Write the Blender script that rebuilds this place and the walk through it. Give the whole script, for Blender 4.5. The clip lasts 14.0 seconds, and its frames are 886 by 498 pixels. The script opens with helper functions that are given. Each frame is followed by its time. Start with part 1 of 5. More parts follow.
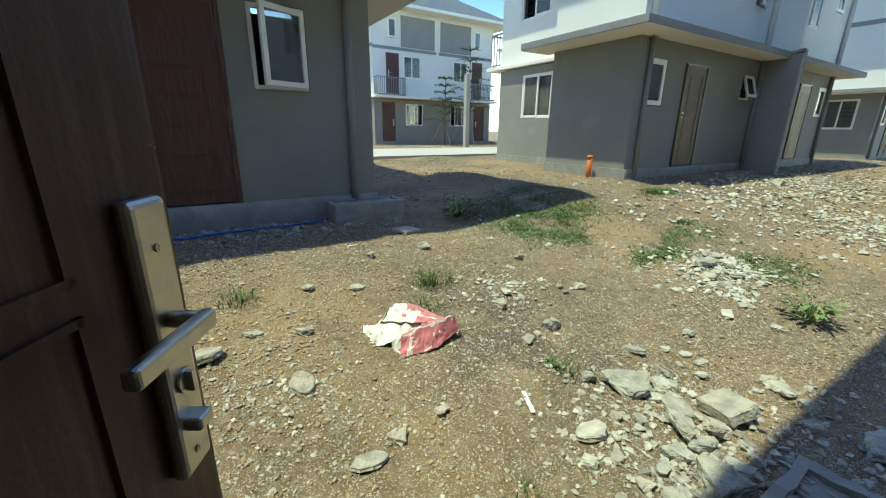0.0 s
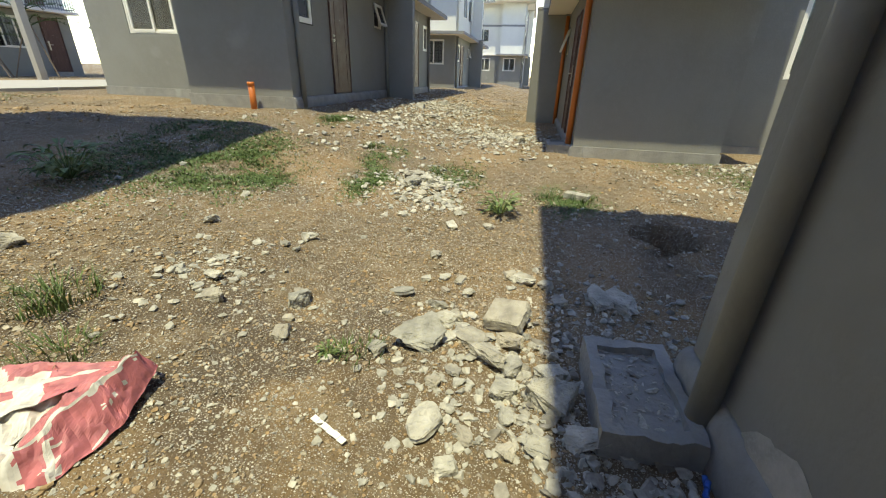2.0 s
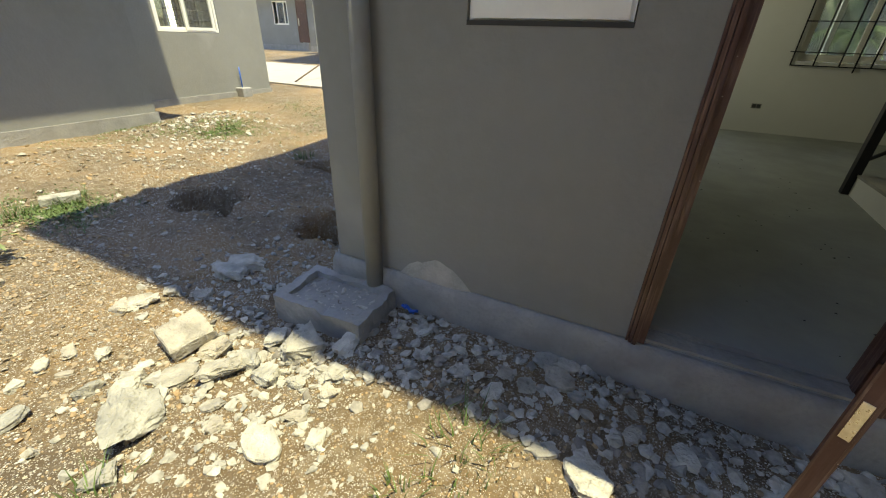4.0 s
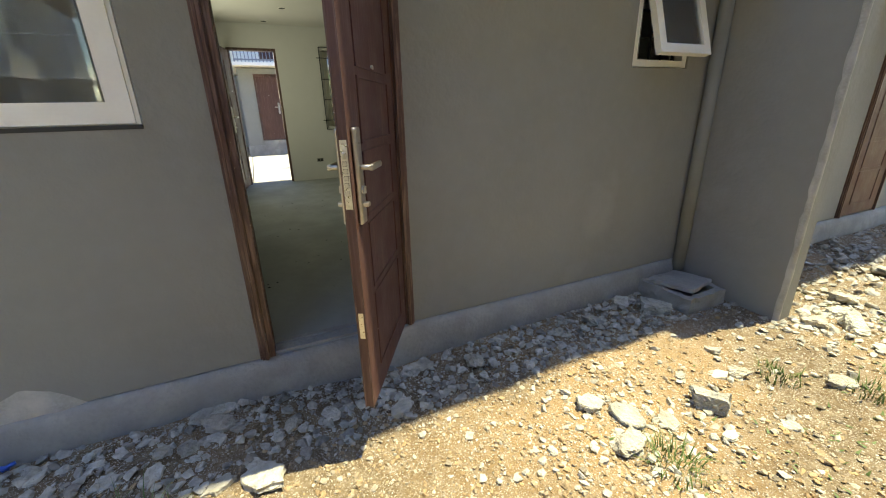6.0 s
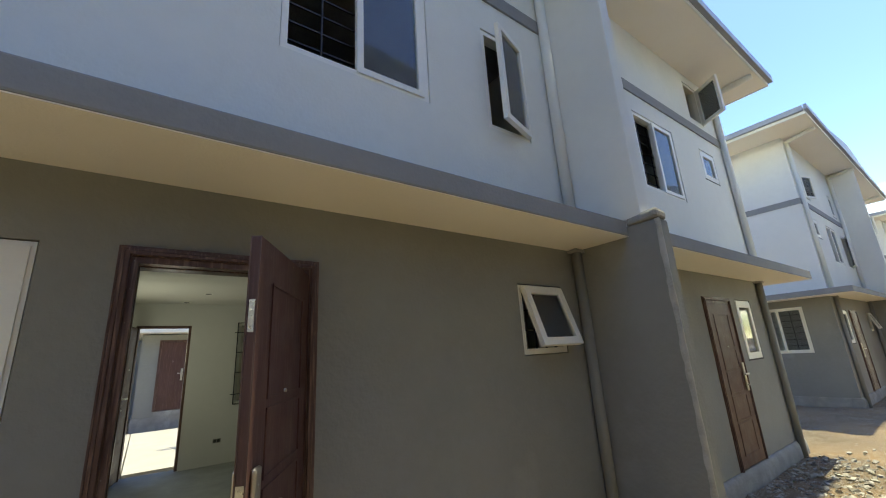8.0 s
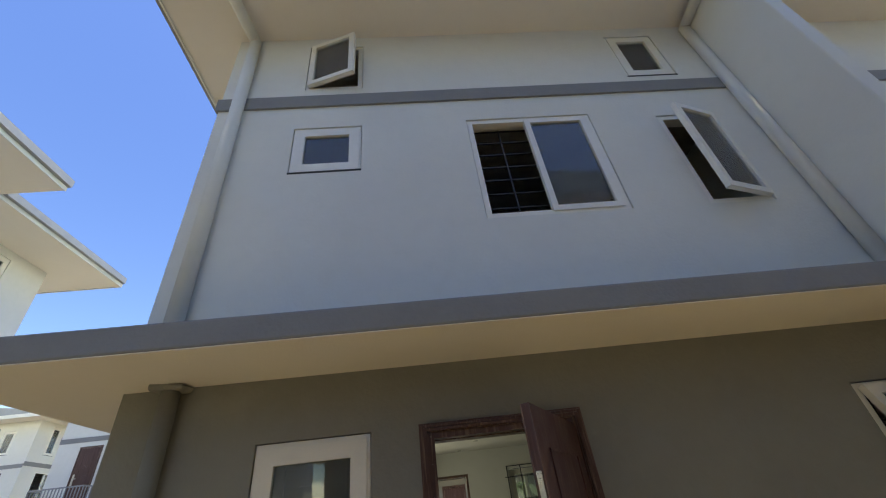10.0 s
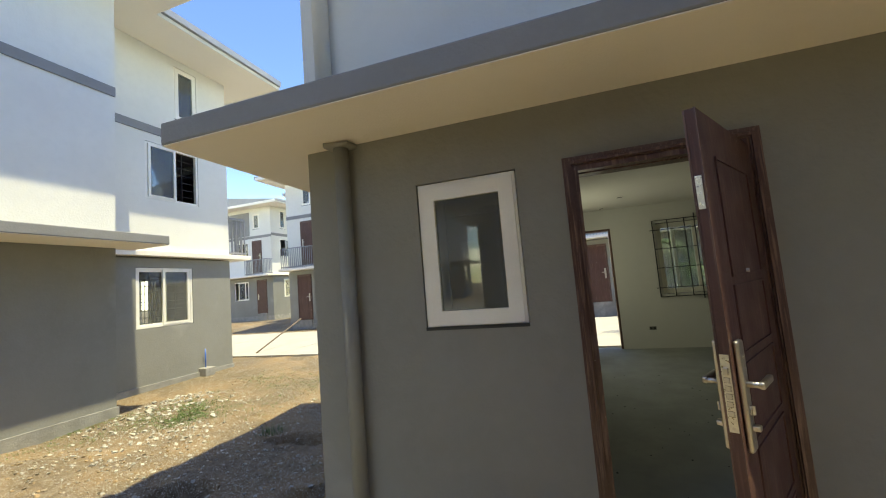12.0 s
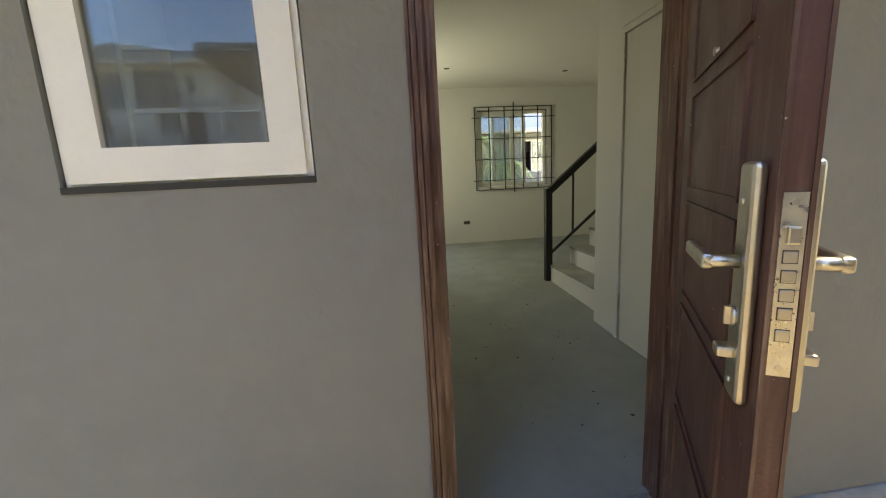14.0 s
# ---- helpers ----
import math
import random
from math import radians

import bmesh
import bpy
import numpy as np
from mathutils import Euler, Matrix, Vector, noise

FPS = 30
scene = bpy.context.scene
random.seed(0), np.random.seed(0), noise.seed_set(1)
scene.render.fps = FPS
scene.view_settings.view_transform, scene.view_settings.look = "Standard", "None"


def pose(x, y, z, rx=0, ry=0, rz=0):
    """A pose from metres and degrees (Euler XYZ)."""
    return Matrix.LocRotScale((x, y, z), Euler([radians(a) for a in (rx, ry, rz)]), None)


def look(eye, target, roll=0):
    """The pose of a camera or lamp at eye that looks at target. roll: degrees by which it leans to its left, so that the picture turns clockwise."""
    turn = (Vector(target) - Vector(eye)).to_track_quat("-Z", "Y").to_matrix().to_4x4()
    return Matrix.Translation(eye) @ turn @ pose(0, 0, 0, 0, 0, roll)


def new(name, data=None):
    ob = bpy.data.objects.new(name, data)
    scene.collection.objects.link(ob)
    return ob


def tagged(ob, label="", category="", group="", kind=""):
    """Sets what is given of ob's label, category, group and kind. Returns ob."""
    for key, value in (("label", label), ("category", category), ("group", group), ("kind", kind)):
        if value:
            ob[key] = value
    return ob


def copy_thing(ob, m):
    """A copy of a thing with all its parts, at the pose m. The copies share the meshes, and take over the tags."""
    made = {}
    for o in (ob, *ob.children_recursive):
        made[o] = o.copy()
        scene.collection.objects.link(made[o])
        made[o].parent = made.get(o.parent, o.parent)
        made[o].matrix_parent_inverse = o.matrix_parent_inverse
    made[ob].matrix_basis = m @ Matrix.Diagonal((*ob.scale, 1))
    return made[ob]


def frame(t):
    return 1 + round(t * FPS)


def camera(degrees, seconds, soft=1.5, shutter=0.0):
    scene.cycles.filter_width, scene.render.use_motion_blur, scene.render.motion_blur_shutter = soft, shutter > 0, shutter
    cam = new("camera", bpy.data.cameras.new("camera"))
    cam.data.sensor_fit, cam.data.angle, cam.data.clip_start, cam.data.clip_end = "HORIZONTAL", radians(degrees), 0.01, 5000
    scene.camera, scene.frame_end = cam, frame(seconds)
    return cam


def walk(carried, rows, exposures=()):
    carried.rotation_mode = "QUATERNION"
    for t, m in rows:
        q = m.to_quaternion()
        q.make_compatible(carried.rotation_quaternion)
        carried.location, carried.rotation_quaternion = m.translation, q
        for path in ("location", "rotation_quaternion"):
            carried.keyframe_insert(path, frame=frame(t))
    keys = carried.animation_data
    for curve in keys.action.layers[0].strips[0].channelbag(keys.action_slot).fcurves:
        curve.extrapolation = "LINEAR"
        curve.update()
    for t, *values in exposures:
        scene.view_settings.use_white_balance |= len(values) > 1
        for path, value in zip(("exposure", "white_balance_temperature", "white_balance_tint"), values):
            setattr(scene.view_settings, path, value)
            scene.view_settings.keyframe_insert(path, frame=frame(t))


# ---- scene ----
cam = camera(96.6, 14.0, soft=1.1)
PATH = [
    (0, (-0.391, 0.049, 1.309), (0.624, 1.673, 0.733), 0.7),
    (0.5, (-0.276, 0.162, 1.242), (0.978, 1.572, 0.577), -0.1),
    (1, (-0.1, 0.236, 1.175), (1.465, 1.226, 0.42), 2.0),
    (1.5, (-0.053, 0.471, 1.081), (1.632, 1.204, 0.29), 5.0),
    (2, (0.074, 0.798, 1.05), (1.869, 1.154, 0.241), 1.8),
    (2.5, (0.272, 1.01, 1.114), (1.936, 0.993, 0.006), 1.7),
    (3, (0.341, 1.356, 1.137), (1.829, 0.496, 0.114), 2.4),
    (3.5, (0.255, 1.491, 1.145), (1.442, 0.196, 0.188), 0.9),
    (4, (0.162, 1.648, 1.193), (0.919, 0.057, 0.247), 1.9),
    (4.2, (0.116, 1.76, 1.155), (0.726, 0.046, 0.325), 1.0),
    (6.5, (-0.178, 2.172, 1.374), (-1.208, 0.539, 0.854), -0.1),
    (7, (-0.163, 2.224, 1.461), (-1.352, 0.629, 1.251), -0.4),
    (7.5, (-0.152, 2.237, 1.492), (-1.369, 0.659, 1.67), -2.1),
    (8, (-0.155, 2.247, 1.571), (-1.308, 0.697, 2.09), -3.4),
    (8.2, (-0.13, 2.229, 1.587), (-1.222, 0.689, 2.248), -5.4),
    (10.3, (-0.035, 2.353, 1.714), (-0.042, 0.699, 2.838), -6.7),
    (10.5, (-0.031, 2.331, 1.7), (0.054, 0.645, 2.772), -6.5),
    (11, (-0.009, 2.294, 1.644), (0.322, 0.533, 2.532), -6.4),
    (11.5, (0.002, 2.269, 1.563), (0.525, 0.406, 2.068), -5.9),
    (12, (0.002, 2.241, 1.502), (0.618, 0.347, 1.684), -4.7),
    (12.5, (0.012, 2.145, 1.463), (0.608, 0.237, 1.417), -3.9),
    (13, (0.05, 1.881, 1.356), (0.459, -0.071, 1.211), -1.9),
    (13.5, (0.086, 1.476, 1.281), (0.137, -0.506, 1.015), -5.0),
    (14, (0.073, 1.104, 1.232), (-0.176, -0.849, 0.88), -2.9),
]
STOPS = [(0.0, 1.9, 7250, -20), (1.0, 1.85, 7950, -14), (2.5, 1.88, 8450, -7), (4.0, 2.43, 8850, -7), (6.5, 2.97, 8750, -7), (7.5, 2.75, 8450, -7), (8.2, 2.15, 8350, -7), (10.3, 1.96, 8850, -4), (11.0, 2.17, 8950, -4), (11.5, 2.3, 9150, -6), (12.5, 2.29, 9050, -7), (13.3, 2.84, 9050, -6), (14.0, 3.46, 9450, -6)]
walk(cam, [(t, look(eye, target, roll)) for t, eye, target, roll in PATH], [(t, e, k, g) for t, e, k, g in STOPS])

SUN_DIR = Vector((0.305, -0.04, -1.0))      # the way the light travels
SUN_EL = math.degrees(math.atan2(1.0, math.hypot(SUN_DIR.x, SUN_DIR.y)))

# ---- light ----
world = bpy.data.worlds.new("sky")
scene.world = world
world.use_nodes = True
wt = world.node_tree
sky = wt.nodes.new("ShaderNodeTexSky")
sky.sky_type = "NISHITA"
sky.sun_disc = False
sky.sun_elevation = radians(SUN_EL)
sky.sun_rotation = math.atan2(-SUN_DIR.x, -SUN_DIR.y)
sky.dust_density = 0.25
sky.ozone_density = 1.6
tc = wt.nodes.new("ShaderNodeTexCoord")
sep = wt.nodes.new("ShaderNodeSeparateXYZ")
wt.links.new(tc.outputs["Generated"], sep.inputs[0])
stretch = wt.nodes.new("ShaderNodeMapping")
stretch.inputs["Scale"].default_value = (1.0, 1.0, 3.2)
wt.links.new(tc.outputs["Generated"], stretch.inputs["Vector"])
puff = wt.nodes.new("ShaderNodeTexNoise")
puff.inputs["Scale"].default_value, puff.inputs["Detail"].default_value, puff.inputs["Roughness"].default_value = 3.2, 9.0, 0.58
wt.links.new(stretch.outputs[0], puff.inputs["Vector"])
cover = wt.nodes.new("ShaderNodeMapRange")
cover.inputs["From Min"].default_value, cover.inputs["From Max"].default_value = 0.43, 0.64
wt.links.new(puff.outputs["Fac"], cover.inputs["Value"])
low = wt.nodes.new("ShaderNodeMapRange")
low.inputs["From Min"].default_value, low.inputs["From Max"].default_value, low.inputs["To Min"].default_value, low.inputs["To Max"].default_value = 0.06, 0.24, 1.0, 0.0
wt.links.new(sep.outputs["Z"], low.inputs["Value"])
both = wt.nodes.new("ShaderNodeMath")
both.operation = "MULTIPLY"
wt.links.new(cover.outputs[0], both.inputs[0])
wt.links.new(low.outputs[0], both.inputs[1])
cloud = wt.nodes.new("ShaderNodeMix")
cloud.data_type = "RGBA"
cloud.inputs["B"].default_value = (14.0, 13.4, 12.2, 1)
wt.links.new(both.outputs[0], cloud.inputs["Factor"])
rich = wt.nodes.new("ShaderNodeHueSaturation")
rich.inputs["Saturation"].default_value, rich.inputs["Hue"].default_value, rich.inputs["Value"].default_value = 1.27, 0.522, 0.66
wt.links.new(sky.outputs[0], rich.inputs["Color"])
wt.links.new(rich.outputs[0], cloud.inputs["A"])
wt.links.new(cloud.outputs["Result"], wt.nodes["Background"].inputs[0])
wt.nodes["Background"].inputs[1].default_value = 0.15
sun_data = bpy.data.lights.new("sun", "SUN")
sun_data.energy, sun_data.angle, sun_data.color = 1.5, radians(0.6), (1.0, 0.95, 0.87)
sun = new("sun", sun_data)
sun.rotation_euler = SUN_DIR.to_track_quat("-Z", "Y").to_euler()


side_fill = bpy.data.lights.new("side_window_fill", "AREA")   # added fill lamp in the side window's opening, standing in for sky light
side_fill.shape, side_fill.size, side_fill.size_y, side_fill.energy, side_fill.color = "RECTANGLE", 1.1, 1.1, 2.6, (0.95, 0.98, 1.0)
new("side_window_fill", side_fill).matrix_world = pose(0.47, -3.8, 1.68, 90, 0, 90)


# ---- materials ----
def material(name, base, rough=0.7, metal=0.0, tint=None, scale=6.0, amount=0.5, bump=0.0, bump_scale=80.0, stain=None, stain_scale=1.2, stain_at=0.6, per=0.0, spec=0.5, coat=0.0, rough_var=0.0, chips=0.0, streak=0.0):
    """Noise in two scales between base and tint, stains, fine relief; per: how far separate objects differ in value; streak: upright worn grain."""
    m = bpy.data.materials.new(name)
    m.use_nodes = True
    nt = m.node_tree
    b = nt.nodes["Principled BSDF"]
    b.inputs["Roughness"].default_value, b.inputs["Metallic"].default_value = rough, metal
    b.inputs["Specular IOR Level"].default_value = spec
    b.inputs["Coat Weight"].default_value = coat
    co = nt.nodes.new("ShaderNodeNewGeometry").outputs["Position"]

    def tex(s, detail=4.0):
        n = nt.nodes.new("ShaderNodeTexNoise")
        n.inputs["Scale"].default_value, n.inputs["Detail"].default_value = s, detail
        nt.links.new(co, n.inputs["Vector"])
        return n.outputs["Fac"]

    def ramp(src, lo, hi, top=1.0):
        r = nt.nodes.new("ShaderNodeMapRange")
        r.inputs["From Min"].default_value, r.inputs["From Max"].default_value, r.inputs["To Max"].default_value = lo, hi, top
        nt.links.new(src, r.inputs["Value"])
        return r.outputs["Result"]

    def mix(fac, a, c):
        n = nt.nodes.new("ShaderNodeMix")
        n.data_type = "RGBA"
        for socket, v in ((n.inputs["Factor"], fac), (n.inputs["A"], a), (n.inputs["B"], c)):
            if isinstance(v, (tuple, float, int)):
                socket.default_value = (*v, 1) if isinstance(v, tuple) else v
            else:
                nt.links.new(v, socket)
        return n.outputs["Result"]

    col = base
    if tint:
        col = mix(ramp(tex(scale), 0.35, 0.68, amount), base, tint)
        col = mix(ramp(tex(scale * 9), 0.45, 0.7, amount * 0.5), col, tint)
    if stain:
        col = mix(ramp(tex(stain_scale, 6.0), stain_at, stain_at + 0.12, 0.8), col, stain)
    if streak:
        grain = nt.nodes.new("ShaderNodeMapping")
        grain.inputs["Scale"].default_value = (1.0, 1.0, 0.06)
        nt.links.new(co, grain.inputs["Vector"])
        lines = nt.nodes.new("ShaderNodeTexNoise")
        lines.inputs["Scale"].default_value, lines.inputs["Detail"].default_value = 70.0, 5.0
        nt.links.new(grain.outputs[0], lines.inputs["Vector"])
        col = mix(ramp(lines.outputs["Fac"], 0.50, 0.68, streak), col, (0.27, 0.17, 0.125))
    if chips:
        col = mix(ramp(tex(75.0, 4.0), chips, chips + 0.03, 0.9), col, (0.62, 0.58, 0.53))
    if per:
        info = nt.nodes.new("ShaderNodeObjectInfo")
        col = mix(ramp(info.outputs["Random"], 0.0, 1.0, per), col, tuple(c * 0.35 for c in base))
    if isinstance(col, tuple):
        b.inputs["Base Color"].default_value = (*col, 1)
    else:
        nt.links.new(col, b.inputs["Base Color"])
    if rough_var:
        r = nt.nodes.new("ShaderNodeMapRange")
        r.inputs["From Min"].default_value, r.inputs["From Max"].default_value = 0.35, 0.65
        r.inputs["To Min"].default_value, r.inputs["To Max"].default_value = rough, rough + rough_var
        nt.links.new(tex(scale * 2), r.inputs["Value"])
        nt.links.new(r.outputs["Result"], b.inputs["Roughness"])
    if bump:
        bn = nt.nodes.new("ShaderNodeBump")
        bn.inputs["Strength"].default_value, bn.inputs["Distance"].default_value = 0.6, bump
        nt.links.new(tex(bump_scale, 5.0), bn.inputs["Height"])
        nt.links.new(bn.outputs[0], b.inputs["Normal"])
    return m


GREY = material("grey_wall_paint", (0.240, 0.238, 0.212), 0.85, tint=(0.280, 0.278, 0.248), scale=1.3, amount=0.7, bump=0.006, bump_scale=34, stain=(0.33, 0.322, 0.29), stain_scale=1.1, stain_at=0.63)
WHITE = material("white_wall_paint", (0.80, 0.795, 0.725), 0.85, tint=(0.73, 0.725, 0.66), scale=0.9, amount=0.7, bump=0.004, bump_scale=35)
BAND = material("grey_band_paint", (0.25, 0.25, 0.245), 0.85, tint=(0.30, 0.30, 0.29), scale=3, bump=0.004, bump_scale=50)
SOFFIT = material("cream_soffit_paint", (0.88, 0.83, 0.74), 0.85, tint=(0.84, 0.79, 0.70), scale=1.2, bump=0.003)
CEMENT = material("raw_cement", (0.35, 0.34, 0.305), 0.92, tint=(0.24, 0.235, 0.215), scale=5, amount=0.8, bump=0.012, bump_scale=40, stain=(0.40, 0.39, 0.36), stain_scale=3)
FLOOR = material("cement_floor", (0.30, 0.315, 0.285), 0.55, tint=(0.25, 0.262, 0.238), scale=1.6, amount=0.8, bump=0.002, bump_scale=30, stain=(0.37, 0.38, 0.345), stain_scale=0.9, rough_var=0.25)
INWALL = material("interior_wall_paint", (0.66, 0.655, 0.61), 0.85, tint=(0.61, 0.605, 0.56), scale=1.1, bump=0.002)
CEIL = material("ceiling_paint", (0.72, 0.70, 0.64), 0.9, tint=(0.68, 0.66, 0.60), scale=0.8)
UPVC = material("white_upvc", (0.88, 0.86, 0.77), 0.42, tint=(0.80, 0.78, 0.69), scale=7, amount=0.5)
DOORWOOD = material("dark_red_door_laminate", (0.080, 0.036, 0.028), 0.44, tint=(0.11, 0.050, 0.038), scale=3, amount=0.6, bump=0.0015, bump_scale=120, stain=(0.15, 0.075, 0.06), stain_scale=16, stain_at=0.68, spec=0.42, rough_var=0.15, chips=0.74, streak=0.22)
CASINGWOOD = material("worn_brown_door_casing", (0.078, 0.037, 0.027), 0.36, tint=(0.13, 0.070, 0.052), scale=5, amount=0.7, bump=0.002, bump_scale=90, stain=(0.22, 0.14, 0.11), stain_scale=9, stain_at=0.64, coat=0.15, rough_var=0.2, chips=0.73, streak=0.75)
NICKEL = material("scratched_nickel_plate", (0.74, 0.71, 0.62), 0.25, 1.0, tint=(0.52, 0.48, 0.40), scale=50, rough_var=0.2)
STEEL = material("satin_nickel", (0.62, 0.58, 0.50), 0.28, 1.0, tint=(0.50, 0.46, 0.40), scale=20, rough_var=0.15)
BRASS = material("worn_brass_plate", (0.70, 0.62, 0.42), 0.3, 1.0, tint=(0.45, 0.40, 0.30), scale=60, rough_var=0.2)
BLACKMETAL = material("black_painted_steel", (0.018, 0.018, 0.020), 0.5, 0.3)
PALEBAR = material("pale_primed_steel", (0.62, 0.62, 0.58), 0.5, tint=(0.50, 0.49, 0.45), scale=20)
RAILGREY = material("grey_painted_steel", (0.30, 0.30, 0.31), 0.5, 0.4)
ORANGE = material("orange_pvc", (0.60, 0.17, 0.03), 0.4, tint=(0.50, 0.15, 0.04), scale=8)
ROOFING = material("roof_sheet", (0.32, 0.33, 0.34), 0.5, 0.3, tint=(0.26, 0.27, 0.28), scale=3)
# near-black colour painted as shade in gaps and holes; also the floor dirt
DARK = material("hollow_shade_and_dirt", (0.05, 0.05, 0.045), 0.9)
BLUE = material("blue_pvc", (0.02, 0.10, 0.42), 0.4)
TRUNK = material("grey_brown_bark", (0.16, 0.12, 0.085), 0.9, tint=(0.24, 0.19, 0.14), scale=12, bump=0.01, bump_scale=60)
SMEAR = material("bare_cement_smear", (0.34, 0.33, 0.29), 0.9, tint=(0.50, 0.48, 0.42), scale=9, amount=0.9, bump=0.006, bump_scale=60)
CONCRETE = material("pale_street_concrete", (0.43, 0.41, 0.36), 0.9, tint=(0.36, 0.34, 0.30), scale=2, bump=0.004, bump_scale=40)


def glass_material():
    m = bpy.data.materials.new("window_glass")
    m.use_nodes = True
    nt = m.node_tree
    nt.nodes.remove(nt.nodes["Principled BSDF"])
    out = nt.nodes["Material Output"]
    clear, shine, blend, fres = (nt.nodes.new("ShaderNode" + n) for n in ("BsdfTransparent", "BsdfGlossy", "MixShader", "Fresnel"))
    clear.inputs[0].default_value = (0.80, 0.84, 0.84, 1)
    shine.inputs["Roughness"].default_value = 0.015
    fres.inputs["IOR"].default_value = 1.6
    nt.links.new(fres.outputs[0], blend.inputs[0])
    nt.links.new(clear.outputs[0], blend.inputs[1])
    nt.links.new(shine.outputs[0], blend.inputs[2])
    dust, film = nt.nodes.new("ShaderNodeBsdfDiffuse"), nt.nodes.new("ShaderNodeMixShader")
    dust.inputs[0].default_value = (0.55, 0.54, 0.50, 1)
    film.inputs[0].default_value = 0.09
    nt.links.new(blend.outputs[0], film.inputs[1])
    nt.links.new(dust.outputs[0], film.inputs[2])
    nt.links.new(film.outputs[0], out.inputs[0])
    return m


GLASS = glass_material()


def earth_material():
    """Dusty earth full of fine grit: soil tones in broad patches, and pale crumbs of several sizes."""
    m = bpy.data.materials.new("dusty_earth_and_grit")
    m.use_nodes = True
    nt = m.node_tree
    b = nt.nodes["Principled BSDF"]
    b.inputs["Roughness"].default_value = 0.95
    b.inputs["Specular IOR Level"].default_value = 0.2
    co = nt.nodes.new("ShaderNodeNewGeometry").outputs["Position"]

    def tex(scale, detail=5.0):
        n = nt.nodes.new("ShaderNodeTexNoise")
        n.inputs["Scale"].default_value, n.inputs["Detail"].default_value = scale, detail
        nt.links.new(co, n.inputs["Vector"])
        return n.outputs["Fac"]

    def ramp(v, lo, hi, a=0.0, c=1.0):
        r = nt.nodes.new("ShaderNodeMapRange")
        for k, q in (("From Min", lo), ("From Max", hi), ("To Min", a), ("To Max", c)):
            r.inputs[k].default_value = q
        nt.links.new(v, r.inputs["Value"])
        return r.outputs["Result"]

    def mix(f, a, c):
        n = nt.nodes.new("ShaderNodeMix")
        n.data_type = "RGBA"
        for sk, v in ((n.inputs["Factor"], f), (n.inputs["A"], a), (n.inputs["B"], c)):
            if isinstance(v, tuple):
                sk.default_value = (*v, 1)
            else:
                nt.links.new(v, sk)
        return n.outputs["Result"]

    def times(a, c):
        n = nt.nodes.new("ShaderNodeMath")
        n.operation = "MULTIPLY"
        nt.links.new(a, n.inputs[0])
        nt.links.new(c, n.inputs[1])
        return n.outputs[0]

    col = mix(ramp(tex(0.55), 0.40, 0.60), (0.142, 0.103, 0.060), (0.275, 0.182, 0.092))
    col = mix(ramp(tex(1.1), 0.48, 0.60, 0.0, 0.75), col, (0.105, 0.080, 0.052))
    col = mix(ramp(tex(14.0), 0.45, 0.70, 0.0, 0.5), col, (0.31, 0.255, 0.175))
    off = nt.nodes.new("ShaderNodeVectorMath")
    off.operation = "DISTANCE"
    nt.links.new(co, off.inputs[0])
    off.inputs[1].default_value = (1.35, 1.95, -0.1)
    damp = times(ramp(off.outputs["Value"], 1.25, 0.35), ramp(tex(2.4), 0.40, 0.56))
    col = mix(ramp(damp, 0.0, 1.0, 0.0, 0.85), col, (0.085, 0.066, 0.048))
    heights = []
    for scale, cut, patch, lo, hi in ((38.0, 0.30, 0.9, 0.42, 0.60), (85.0, 0.36, 1.7, 0.36, 0.56), (170.0, 0.40, 2.6, 0.30, 0.55)):
        v = nt.nodes.new("ShaderNodeTexVoronoi")
        v.inputs["Scale"].default_value = scale
        nt.links.new(co, v.inputs["Vector"])
        sp = nt.nodes.new("ShaderNodeSeparateColor")
        nt.links.new(v.outputs["Color"], sp.inputs[0])
        stone = times(ramp(v.outputs["Distance"], cut, cut - 0.10), times(ramp(sp.outputs[0], 0.44, 0.49), ramp(tex(patch), lo, hi, 0.15, 1.0)))
        tone = mix(sp.outputs[1], (0.30, 0.26, 0.19), (0.80, 0.76, 0.66))
        col = mix(stone, col, tone)
        heights.append(stone)
    nt.links.new(col, b.inputs["Base Color"])
    h = None
    for k, v in enumerate(heights + [tex(70.0, 8.0)]):
        sc = ramp(v, 0.0, 1.0, 0.0, (0.010, 0.005, 0.003, 0.016)[k])
        if h is None:
            h = sc
        else:
            n = nt.nodes.new("ShaderNodeMath")
            nt.links.new(h, n.inputs[0])
            nt.links.new(sc, n.inputs[1])
            h = n.outputs[0]
    bn = nt.nodes.new("ShaderNodeBump")
    bn.inputs["Strength"].default_value, bn.inputs["Distance"].default_value = 0.9, 1.0
    nt.links.new(h, bn.inputs["Height"])
    nt.links.new(bn.outputs[0], b.inputs["Normal"])
    return m


EARTH = earth_material()


# ---- mesh helpers ----
def box(bm, x0, x1, y0, y1, z0, z1, m=None):
    v = [bm.verts.new((x, y, z)) for z in (z0, z1) for y in (y0, y1) for x in (x0, x1)]
    if m is not None:
        for q in v:
            q.co = m @ q.co
    for f in ((0, 2, 3, 1), (4, 5, 7, 6), (0, 1, 5, 4), (2, 6, 7, 3), (0, 4, 6, 2), (1, 3, 7, 5)):
        bm.faces.new([v[i] for i in f])
    return v


def boxes(*rows):
    bm = bmesh.new()
    for r in rows:
        box(bm, *r)
    bmesh.ops.recalc_face_normals(bm, faces=bm.faces)
    return bm


def bevelled(bm, width, segments=2):
    bmesh.ops.bevel(bm, geom=list(bm.edges), offset=width, segments=segments, affect="EDGES", profile=0.5)
    return bm


